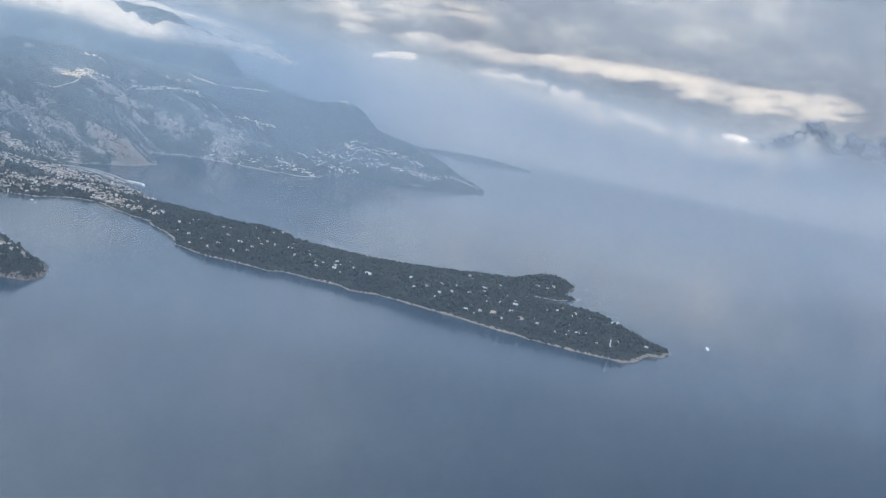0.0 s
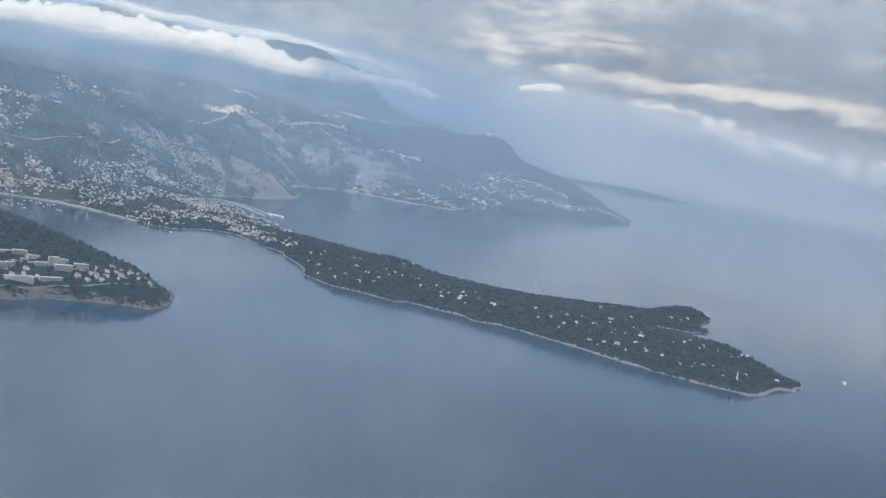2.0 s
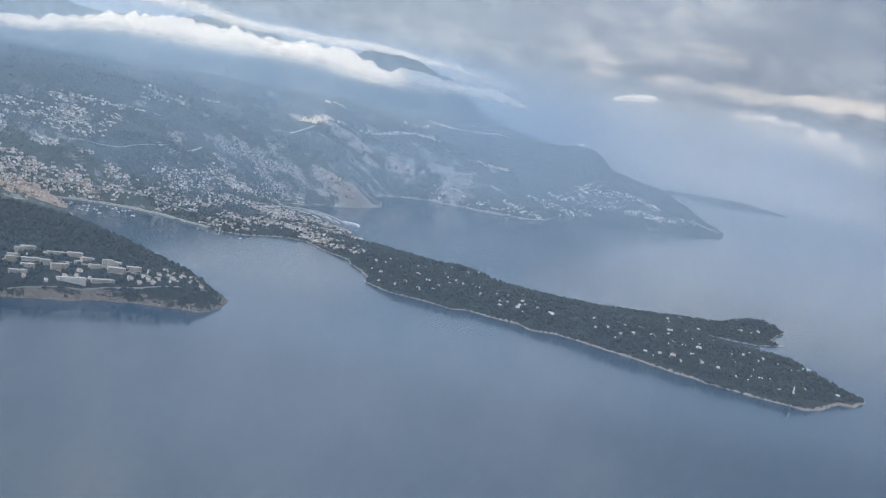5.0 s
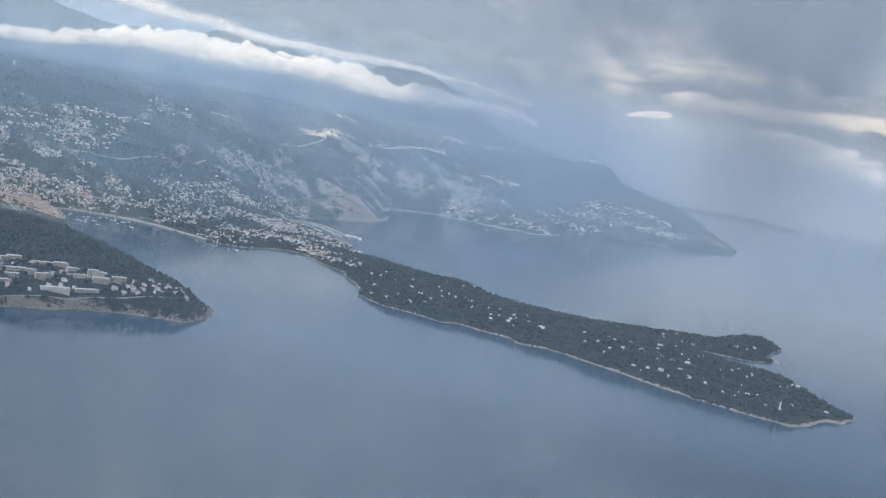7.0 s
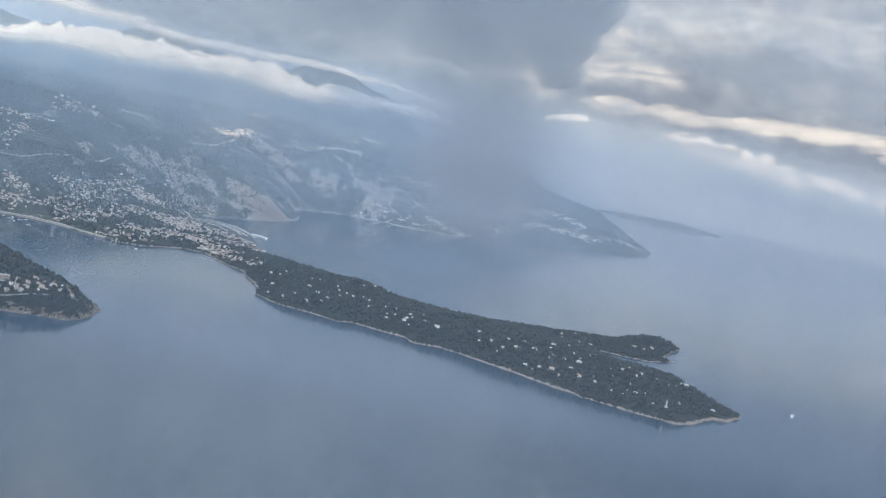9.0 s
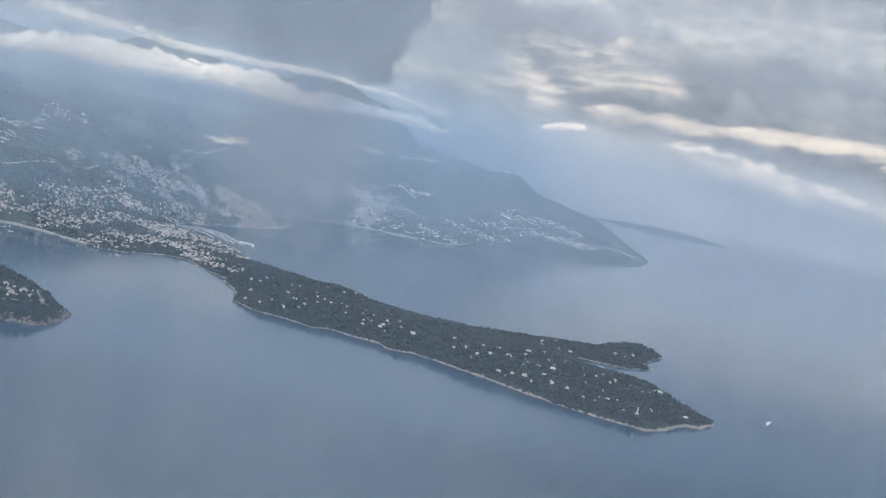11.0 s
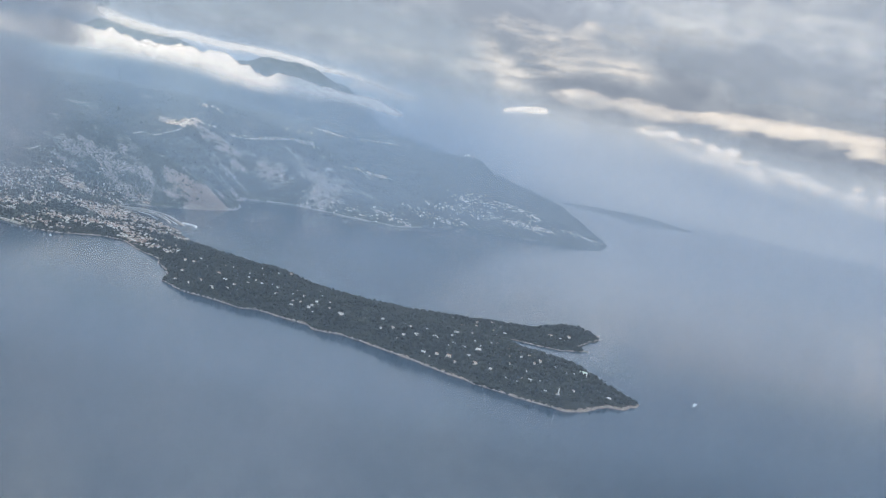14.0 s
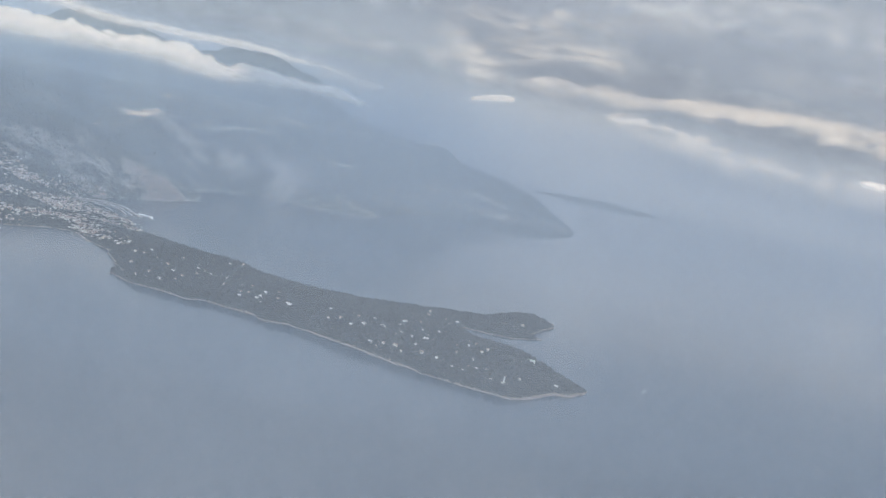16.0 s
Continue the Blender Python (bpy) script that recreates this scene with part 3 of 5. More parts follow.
# tinted see-through sheets at growing distances stand in for aerial haze
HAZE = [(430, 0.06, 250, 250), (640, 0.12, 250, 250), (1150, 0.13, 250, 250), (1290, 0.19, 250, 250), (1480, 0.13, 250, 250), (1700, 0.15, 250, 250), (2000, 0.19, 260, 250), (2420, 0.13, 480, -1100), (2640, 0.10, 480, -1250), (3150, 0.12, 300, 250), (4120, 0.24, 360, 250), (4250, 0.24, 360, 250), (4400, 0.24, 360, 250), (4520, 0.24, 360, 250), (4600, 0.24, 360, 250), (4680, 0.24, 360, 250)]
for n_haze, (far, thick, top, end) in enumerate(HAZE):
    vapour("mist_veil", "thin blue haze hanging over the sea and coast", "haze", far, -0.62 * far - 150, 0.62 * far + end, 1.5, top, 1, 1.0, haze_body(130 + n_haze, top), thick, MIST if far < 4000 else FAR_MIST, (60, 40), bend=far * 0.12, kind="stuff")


def cumulus(name, label, u, line, count, deep, seed, mat, cover=1.0, soft=0.65, flat=0.8, fine=2.4, even_steps=7, lumpy=1.0):
    """Heaped cloud: puffs packed along a line of across, height and half thickness, grown together; the underside thins away."""
    r = np.random.default_rng(seed)
    pts = np.array(line, float)
    v0, v1 = pts[0, 0], pts[-1, 0]
    thing = new(name)
    thing.location = air(u, float(pts[:, 0].mean()), float(pts[:, 1].min() - 20))
    base = np.array(thing.location)
    ball = bmesh.new()
    bmesh.ops.create_icosphere(ball, subdivisions=2, radius=1.0)
    unit = np.array([p.co for p in ball.verts])
    tri = np.array([[p.index for p in f.verts] for f in ball.faces])
    ball.free()
    co, faces = [], []
    for k in range(count):
        v = r.uniform(v0, v1)
        z, half = float(np.interp(v, pts[:, 0], pts[:, 1])), float(np.interp(v, pts[:, 0], pts[:, 2]))
        up = r.uniform(-1.0, 0.72)
        rad = half * (0.22 + 0.50 * r.uniform(0, 1) ** 2.0) * (1.1 - 0.35 * abs(up)) * (0.6 + 0.8 * float(fbm(v / (2.2 * half), 0.0, 2, seed)))
        place = np.array(air(u + r.uniform(-deep, deep), v, z + up * half)) - base
        co.append(unit * rad * np.array([1.35, 1.35, flat]) + place)
        faces.append(tri + len(unit) * k)
    raw = mesh_object("puffs", np.concatenate(co).tolist(), np.concatenate(faces).tolist(), None)
    grow = raw.modifiers.new("grow", "REMESH")
    grow.mode, grow.voxel_size = "VOXEL", fine
    even = raw.modifiers.new("even", "SMOOTH")
    even.factor, even.iterations = 0.5, even_steps
    me = bpy.data.meshes.new_from_object(raw.evaluated_get(bpy.context.evaluated_depsgraph_get()))
    bpy.data.objects.remove(raw)
    n = len(me.vertices)
    co, nor = np.empty(n * 3), np.empty(n * 3)
    me.vertices.foreach_get("co", co)
    me.vertices.foreach_get("normal", nor)
    co, nor = co.reshape(-1, 3), nor.reshape(-1, 3)
    size = float(pts[:, 2].max())
    big, small = 0.55 * size, 0.16 * size
    bump = [lumpy * 0.19 * size * (noise.turbulence(Vector(p / big), 3, False) - 0.4) + lumpy * 0.035 * size * (noise.turbulence(Vector(p / small), 3, False) - 0.4) for p in co]
    co = co + nor * np.array(bump)[:, None]
    faces = [tuple(f.vertices) for f in me.polygons]
    bpy.data.meshes.remove(me)
    right = np.array(RIGHT)
    v = (co + base - np.array(MID)) @ right
    rise = (co[:, 2] + base[2] - np.interp(v, pts[:, 0], pts[:, 1])) / np.interp(v, pts[:, 0], pts[:, 2])
    ends = smooth(v, v0, v0 + (v1 - v0) * 0.05) * smooth(v1 - v, -4, (v1 - v0) * 0.10)
    thin = smooth(rise, -1.55, -1.55 + 2.4 * soft) * (0.3 + 0.7 * ends)
    for lift, share, wet in ((0.0, 1.0, 1.0), (0.07, 0.40, 0.62), (0.15, 0.25, 0.5), (0.26, 0.15, 0.45)):
        ob = mesh_object("layer", (co + nor * lift * size).tolist(), faces, mat, parent=thing, smooth=True)
        for key, val in (("cloud_water", np.full(n, wet)), ("cloud_cover", thin * share * cover)):
            at = ob.data.attributes.new(key, "FLOAT", "POINT")
            at.data.foreach_set("value", np.ascontiguousarray(val, dtype=np.float32))
    return tagged(thing, label, "cloud")


BANK_LINE = [(-960, 128, 14), (-807, 146, 17), (-744, 160, 20), (-671, 171, 24), (-595, 171, 26), (-520, 171, 27), (-445, 174, 27), (-371, 177, 27), (-304, 171, 28), (-255, 165, 22), (-209, 167, 23), (-162, 168, 20), (-106, 171, 16), (-49, 169, 12), (-1, 163, 8)]
BANK = np.array(BANK_LINE, float)


def bank_density(a, b, k):
    v, z = -960 + 970 * a, 90 + 150 * b
    mid, half = np.interp(v, BANK[:, 0], BANK[:, 1]), np.interp(v, BANK[:, 0], BANK[:, 2])
    heap = 1 - np.abs(2 * fbm(v / 58 + 1.7 * k, v * 0 + k, 2, 741) - 1)
    knob = 1 - np.abs(2 * fbm(v / 19 + 2.3 * k, v * 0 + 5 * k, 2, 743) - 1)
    wave = 5.0 * (fbm(v / 16, z / 12 + k, 3, 745) - 0.5)
    top = mid + half * (0.25 + 0.75 * heap + 0.30 * knob - 0.14 * k)
    foot = mid - half * (1.25 - 0.5 * fbm(v / 40, v * 0 + k, 3, 747))
    body = smooth(top + wave - z, 0.0, 6.0 + 0.05 * half) * smooth(z + 2 * wave, foot, foot + half * 1.6)
    return body * smooth(a, 0, 0.04) * smooth(1 - a, 0, 0.02)


vapour("cloud_bank", "long white cloud bank lying on the hills, lit warm on top", "cloud", 2180, -960, 10, 90, 240, 5, 9, bank_density, 0.62, CLOUD_BANK, (330, 90))



def wisp_density(seed):
    def density(a, b, k):
        mid = 0.5 + 0.2 * (fbm(a * 4 + k, a * 0 + k, 3, seed) - 0.5)
        body = np.exp(-(((b - mid) / 0.20) ** 2)) * np.exp(-(((a - 0.5) / 0.30) ** 4))
        return body * (0.55 + 0.9 * (fbm(a * 7 + k, b * 3, 4, seed + 3)))
    return density


def lit_dome(a, b, k):
    mid = 0.46 + 0.42 * (a - 0.5)
    dome = mid + 0.20 * np.sqrt(np.clip(1 - ((a - 0.5) / 0.36) ** 2, 0, 1)) + 0.10 * (fbm(a * 9 + k, a * 0, 3, 303) - 0.5)
    return 1.1 * smooth(dome - b, 0.0, 0.13) * smooth(b, mid - 0.26, mid + 0.06) * smooth(0.40 - np.abs(a - 0.5), 0, 0.10)


vapour("cloud", "small cloud lit orange-white by low sun", "cloud", 2726, 152, 286, 200, 254, 2, 10, lit_dome, 0.34, CLOUD_WHITE, (60, 40))

# far cloud layers over the sea: streaks and masses, each from one place to another with a half thickness
def streaks(v, z, rows, seed, ragged=26.0):
    """Cloud water of streaks (v0, z0, v1, z1, half, amount) with torn edges."""
    wz = z + ragged * (fbm(v / 110, z / 50, 5, seed) - 0.5) * 2.8
    wv = v + ragged * 2 * (fbm(v / 150 + 40, z / 70, 4, seed + 9) - 0.5)
    out = np.zeros(v.shape)
    for v0, z0, v1, z1, half, amount in rows:
        f = np.clip((wv - v0) / (v1 - v0), 0, 1)
        far = np.hypot((wv - v0 - f * (v1 - v0)) * 0.42, wz - z0 - f * (z1 - z0))
        out = np.maximum(out, amount * (1 - smooth(far, 0.25 * half, 1.35 * half)))
    return out


GREY_ROWS = [(560, 520, 1300, 470, 80, 0.9), (900, 440, 1500, 450, 44, 1.0), (1300, 560, 2300, 620, 150, 0.9), (600, 680, 2300, 820, 150, 0.9), (-520, 410, -20, 400, 66, 1.0), (-60, 400, 60, 290, 50, 0.6), (700, 290, 1180, 262, 26, 0.6), (430, 330, 560, 300, 24, 0.35), (-900, 470, -300, 480, 70, 0.9), (-1400, 300, -520, 372, 62, 1.0)]
LIT_ROWS = [(400, 322, 900, 345, 20, 0.55), (820, 345, 1250, 352, 22, 0.95), (1250, 352, 1700, 372, 34, 1.2), (140, 380, 190, 330, 55, 0.4), (420, 505, 640, 520, 22, 0.55), (650, 560, 780, 545, 20, 0.5), (180, 470, 420, 470, 40, 0.3), (300, 400, 560, 420, 36, 0.28), (640, 262, 760, 250, 18, 0.5), (760, 240, 1000, 190, 24, 0.35), (1180, 470, 1500, 500, 20, 0.4)]


RIDGE_ROWS = [(-1000, 262, -628, 234, 15, 0.8), (-628, 234, -338, 238, 12, 0.9), (-338, 238, -205, 230, 10, 1.0), (-205, 230, -30, 208, 9, 0.9), (-150, 205, -60, 196, 6, 0.7)]


def ridge_streak(a, b, k):
    v, z = -1100 + 1200 * a, 150 + 170 * b
    return streaks(v + 8 * k, z + 3 * k, RIDGE_ROWS, 721, 9.0) * (0.5 + 0.9 * fbm(v / 70 + 2 * k, z / 18, 4, 727)) * edges(a, b, 0.08, 0.15)


vapour("cloud_layer", "thin white cloud streak behind the mountain ridge", "cloud", 3080, -1100, 100, 150, 320, 3, 16, ridge_streak, 0.30, CLOUD_FAR, (160, 60))


def grey_layer(a, b, k):
    v, z = -1500 + 3900 * a, 180 + 820 * b
    body = streaks(v + 14 * k, z + 6 * k, GREY_ROWS, 701)
    grain = 0.35 + 1.3 * fbm(v / 170 + 5 * k, (z - 0.08 * v) / 36, 5, 705)
    return body * grain * smooth(a, 0, 0.06) * smooth(1 - a, 0, 0.05) * smooth(1 - b, 0, 0.15) * smooth(b, 0, 0.06)


def lit_layer(a, b, k):
    v, z = -200 + 2300 * a, 130 + 520 * b
    body = streaks(v + 10 * k, z + 4 * k, LIT_ROWS, 711, 20.0)
    grain = 0.10 + 1.7 * smooth(fbm(v / 62 + 3 * k, (z - 0.08 * v) / 14, 5, 717), 0.30, 0.70)
    return body * grain * smooth(a, 0, 0.1) * smooth(1 - a, 0, 0.08) * smooth(1 - b, 0, 0.08) * smooth(b, 0, 0.06)


# a dark sheet added where the haze lies in the cloud's shade
def shade_density(a, b, k):
    v, z = -420 + 900 * a, 2 + 330 * b
    return np.exp(-(((v - 20 - 0.35 * (150 - z)) / 210) ** 2)) * smooth(b, 0.0, 0.10) * smooth(1 - b, 0, 0.5) * edges(a, b + 0.5 * (b < 0.5), 0.15, 0.02) * (0.8 + 0.4 * fbm(v / 120, z / 160, 3, 731))


vapour("shaded_haze", "dark blue-grey sheet for the shaded haze behind the far hill", "haze", 2900, -420, 480, 2, 332, 1, 1.0, shade_density, 0.62, SHADED_HAZE, (60, 30), kind="stuff")
vapour("cloud_layer", "long bright cloud streaks lit warm by the low sun", "cloud", 3800, -200, 2100, 130, 650, 4, 24, lit_layer, 0.22, CLOUD_FAR, (300, 130))
vapour("cloud_layer", "grey streaky cloud layer far over the sea", "cloud", 3690, -1500, 2400, 180, 1000, 3, 30, grey_layer, 0.27, CLOUD_SHADED, (300, 120))


cumulus("cloud", "heaped cumulus low over the sea with a sunlit top", 3600, [(560, 246, 12), (640, 252, 24), (716, 240, 30), (810, 228, 34), (891, 216, 34), (986, 206, 36), (1084, 200, 40), (1200, 196, 40), (1330, 190, 40), (1500, 190, 44)], 200, 40, 231, CLOUD_FAR, 0.26, 1.0, 0.6, fine=4.0, even_steps=16, lumpy=0.8)
cumulus("cloud", "soft grey cloud heap standing over the sea", 3560, [(1360, 206, 10), (1410, 226, 24), (1470, 246, 30), (1530, 292, 36), (1600, 236, 50), (1700, 240, 64), (1900, 250, 70)], 120, 30, 233, CLOUD_SHADED, 0.62, 0.9, 0.9, fine=4.0, even_steps=10)
vapour("cloud", "small low cloud lit orange by the sun", "cloud", 3600, 1256, 1392, 196, 244, 2, 14, wisp_density(305), 0.7, CLOUD_WHITE, (40, 20))


# grey cloud that hangs close to the flight
r_puff = np.random.default_rng(17)
PUFFS = []
for n_puff in range(46):
    turn_at = r_puff.uniform(-0.5 * math.pi, 0.5 * math.pi)
    PUFFS.append((28.5 + 6.5 * math.cos(turn_at) * r_puff.uniform(0.5, 1.0), 185.0 + 12.0 * math.sin(turn_at) * r_puff.uniform(0.5, 1.0), r_puff.uniform(1.6, 3.6), int(r_puff.integers(0, 8))))


def grey_density(a, b, k):
    v, z = -50 + 106 * a, 144 + 64 * b
    wv = v + 2.2 * (fbm(v / 5, z / 5, 4, 405) - 0.5)
    wz = z + 2.2 * (fbm(v / 5 + 31, z / 5, 4, 407) - 0.5)
    lump = 1.15 * np.exp(-((((wv - 20) / 15) ** 2 + ((wz - 190) / 17) ** 2) ** 2.2))
    lump = np.maximum(lump, 0.85 * np.exp(-((((wv - 4) / 17) ** 2 + ((wz - 192) / 15) ** 2) ** 2)))
    for pv, pz, pr, pk in PUFFS:
        if abs(pk - k) < 5:
            lump = np.maximum(lump, 1.1 * smooth(1 - np.hypot(wv - pv, wz - pz) / pr, 0.0, 0.22))
    tail = 0.70 * np.exp(-(((v - 23) / 10) ** 2 + ((z - 163) / 13) ** 2))
    drift = 0.42 * np.exp(-(((a - 0.34) / 0.22) ** 2 + ((b - 0.40) / 0.22) ** 2))
    d = np.maximum(lump, tail) + drift
    return d * (0.45 + 1.0 * fbm(a * 16 + 2.3 * k, b * 9, 4, 401)) * edges(a, b, 0.12, 0.12)


vapour("grey_cloud", "ragged grey cloud hanging close by, thinning into mist below", "cloud", 178, -50, 56, 144, 208, 8, 3.0, grey_density, 0.25, CLOUD_GREY, (220, 130))


def near_density(left):
    def density(a, b, k):
        return smooth(a, 0.0, left) * (0.40 + 0.7 * fbm(a * 6 + k, b * 4, 4, 501 + k))
    return density


for n_mist, far in enumerate((9.0, 15.0, 24.0)):
    v_left = 91.5 + (far - 8) * 0.36
    vapour("drifting_mist", "thin white mist close beside the flight", "mist", far - 4, v_left, v_left + 30 + far, 168 - far * 0.4, 190 + far * 0.4, 1, 1.0, near_density(0.16), 0.165, NEAR_MIST, (50, 30))


# an unseen cloud added in the south-west to keep the low sun off the sea
def build_shade():
    thing = new("cloud_bank")
    base = Vector((-1640, -965, 0))
    thing.location = base
    ts, zs = np.linspace(-2600, 2600, 131), np.linspace(20, 720, 41)
    perp = Vector((SUN_TO.y, -SUN_TO.x, 0))
    if perp.y < 0:
        perp = -perp
    T, Z = np.meshgrid(ts, zs)
    co = [perp * float(t) + Vector((0, 0, float(z))) + SUN_TO * (40 * math.sin(t / 170)) for t, z in zip(T.ravel(), Z.ravel())]
    ids = np.arange(T.size).reshape(T.shape)
    quads = np.stack([ids[:-1, :-1], ids[:-1, 1:], ids[1:, 1:], ids[1:, :-1]], -1).reshape(-1, 4)
    ob = mesh_object("layer", co, quads.tolist(), SHADE_CLOUD, parent=thing, smooth=True)
    # the top edge dips where sun is let through to the crest village
    top = 690 - 222 * smooth(T, 712, 730) * smooth(815 - T, 0, 22) - 95 * smooth(T, 790, 850) + 26 * (fbm(T / 60, T * 0, 4, 601) - 0.5)
    den = smooth(top - Z, 0, 14)
    for key, val in (("cloud_water", den * 1.2), ("cloud_cover", np.full(T.shape, 0.985))):
        at = ob.data.attributes.new(key, "FLOAT", "POINT")
        at.data.foreach_set("value", np.ascontiguousarray(val.ravel(), dtype=np.float32))
    tagged(thing, "unseen cloud sheet added in the south-west to block the low sun", "cloud")


build_shade()

# ---- buildings ----
rng = np.random.default_rng(7)


def ground_z(x, y):
    return float(height(np.array([x]), np.array([y]))[0][0])


def hip_roof(bm, x, y, z, sx, sy, h, over=0.14):
    """A tiled hip roof with eaves over a body of sx by sy."""
    a, b = sx / 2 + over, sy / 2 + over
    r = max(a - b, 0.05) if a >= b else 0.0
    q = max(b - a, 0.05) if b > a else 0.0
    low = [bm.verts.new((x + i * a, y + j * b, z)) for i, j in ((-1, -1), (1, -1), (1, 1), (-1, 1))]
    eave = [bm.verts.new((v.co.x, v.co.y, z + 0.07)) for v in low]
    ends = [bm.verts.new((x - r, y - q, z + h)), bm.verts.new((x + r, y + q, z + h))]
    bm.faces.new(low[::-1])
    for k in range(4):
        bm.faces.new((low[k], low[(k + 1) % 4], eave[(k + 1) % 4], eave[k]))
    if a >= b:
        bm.faces.new((eave[0], eave[1], ends[1], ends[0]))
        bm.faces.new((eave[2], eave[3], ends[0], ends[1]))
        bm.faces.new((eave[1], eave[2], ends[1]))
        bm.faces.new((eave[3], eave[0], ends[0]))
    else:
        bm.faces.new((eave[1], eave[2], ends[1], ends[0]))
        bm.faces.new((eave[3], eave[0], ends[0], ends[1]))
        bm.faces.new((eave[0], eave[1], ends[0]))
        bm.faces.new((eave[2], eave[3], ends[1]))


def windows(thing, x0, x1, y, z0, count, rows, step=0.62, w=0.24, h=0.34):
    """Recessed dark panes with pale frames standing a little proud of a wall that faces -y."""
    for r in range(rows):
        for k in range(count):
            x = x0 + (x1 - x0) * (k + 0.5) / count
            bm = bmesh.new()
            box(bm, x, y - 0.012, z0 + r * step, w, 0.05, h)
            part("window", bm, GLASS_DARK, thing)


def villa(label, wall_mat=None, roof_mat=None, size=(3.0, 2.2, 1.4), wing=True, flat=False, panes=0):
    sx, sy, h = size
    thing = new("villa")
    bm = bmesh.new()
    box(bm, 0, 0, -1.6, sx, sy, h + 1.6)
    if wing:
        box(bm, sx * 0.42, -sy * 0.42, -1.6, sx * 0.52, sy * 0.6, h * 0.66 + 1.6)
    part("wall", bm, wall_mat or PLASTER, thing)
    bm = bmesh.new()
    if flat:
        box(bm, 0, 0, h, sx + 0.2, sy + 0.2, 0.12)
        box(bm, -sx * 0.2, 0, h + 0.12, sx * 0.3, sy * 0.4, 0.3)
        if wing:
            box(bm, sx * 0.42, -sy * 0.42, h * 0.66, sx * 0.52 + 0.15, sy * 0.6 + 0.15, 0.09)
    else:
        hip_roof(bm, 0, 0, h, sx, sy, min(sx, sy) * 0.24)
        if wing:
            hip_roof(bm, sx * 0.42, -sy * 0.45, h * 0.66, sx * 0.52, sy * 0.62, 0.3)
    roof = part("roof", bm, roof_mat or (FLAT_ROOF if flat else TILE), thing)
    if not flat:
        bm = bmesh.new()
        box(bm, -sx * 0.25, 0.1, h + 0.1, 0.22, 0.22, 0.62)
        part("chimney", bm, wall_mat or PLASTER, roof)
    bm = bmesh.new()
    box(bm, -0.1 * sx, -sy * 0.75, -1.5, sx * 1.1, sy * 0.7, 1.55)
    part("terrace", bm, STONE, thing)
    if panes:
        windows(thing, -sx / 2, sx / 2 - (sx * 0.3 if wing else 0), -sy / 2, 0.25, panes, 2 if h > 1.3 else 1)
    return tagged(thing, label, "house", "villas among the trees")


def apartment(label, size=(6.0, 2.6), storeys=4, bays=7, columns=False):
    sx, sy = size
    step = 0.62
    h = storeys * step
    thing = new("apartment_block")
    bm = bmesh.new()
    box(bm, 0, 0.15, -2.5, sx, sy, h + 2.5)
    part("wall", bm, CREAM, thing)
    bm = bmesh.new()
    box(bm, 0, 0.1, h, sx + 0.2, sy + 0.3, 0.14)
    box(bm, sx * 0.22, 0.4, h + 0.14, sx * 0.2, sy * 0.35, 0.4)
    part("roof", bm, FLAT_ROOF, thing)
    for s in range(storeys):
        bm = bmesh.new()
        box(bm, 0, -sy / 2 - 0.05, s * step + 0.02, sx * 0.98, 0.55, 0.08)
        slab = part("balcony", bm, WHITE if columns else CREAM, thing)
        bm = bmesh.new()
        box(bm, 0, -sy / 2 - 0.30, s * step + 0.10, sx * 0.98, 0.04, 0.16)
        part("railing", bm, WHITE if columns else STONE, slab)
        for k in range(bays):
            bm = bmesh.new()
            box(bm, -sx / 2 + sx * (k + 0.5) / bays, -sy / 2 + 0.145, s * step + 0.14, sx / bays * 0.46, 0.06, 0.32)
            part("window", bm, GLASS_DARK, thing)
    if columns:
        for k in range(bays + 1):
            bm = bmesh.new()
            box(bm, -sx / 2 * 0.97 + sx * 0.97 * k / bays, -sy / 2 - 0.36, -0.6, 0.13, 0.10, h + 0.6)
            part("column", bm, WHITE, thing)
    return tagged(thing, label, "apartment building", "blocks on the headland")


def put(thing, x, y, turn, scale=1.0, sink=0.15):
    z = ground_z(x, y) - sink
    return copy_thing(thing, pose(x, y, z, 0, 0, turn) @ Matrix.Scale(scale, 4))


def first(thing, x, y, turn, scale=1.0, sink=0.15):
    z = ground_z(x, y) - sink
    thing.location, thing.rotation_euler = (x, y, z), (0, 0, radians(turn))
    thing.scale = (scale, scale, scale)


VILLAS = [
    villa("cream plaster villa with a terracotta hip roof among pines", panes=3),
    villa("white flat-roofed modern villa with a stone terrace", WHITE, None, (3.4, 2.2, 1.1), True, True, 4),
    villa("ochre-tinted villa with a low tiled roof and chimney", PLASTER, TILE, (2.4, 2.2, 1.5), False, False, 3),
    villa("large pale mansion with a tiled roof and rows of windows", PLASTER, TILE, (4.6, 2.8, 2.0), True, False, 6),
    villa("small white house with a grey flat roof", WHITE, FLAT_ROOF, (2.1, 1.8, 1.2), False, True, 2),
]
NORTH_VILLAS = [(-79, 364), (-24, 418), (-93, 318), (-80, 320), (-72, 315), (-23, 380), (-17, 372), (-83, 296), (-73, 301), (-66, 290), (10, 388), (14, 377), (-34, 295), (-49, 276), (24, 366), (44, 374), (36, 377), (-45, 250), (-40, 241), (-28, 250), (-19, 246), (-34, 228), (-36, 212), (-24, 196), (-12, 202), (-16, 186), (-30, 172), (-9, 180), (76, 317), (-56, 248), (30, 315), (-44, 412), (-104, 337), (-104, 317), (-94, 301), (-41, 325), (-43, 306), (-33, 274), (60, 345), (-62, 338)]
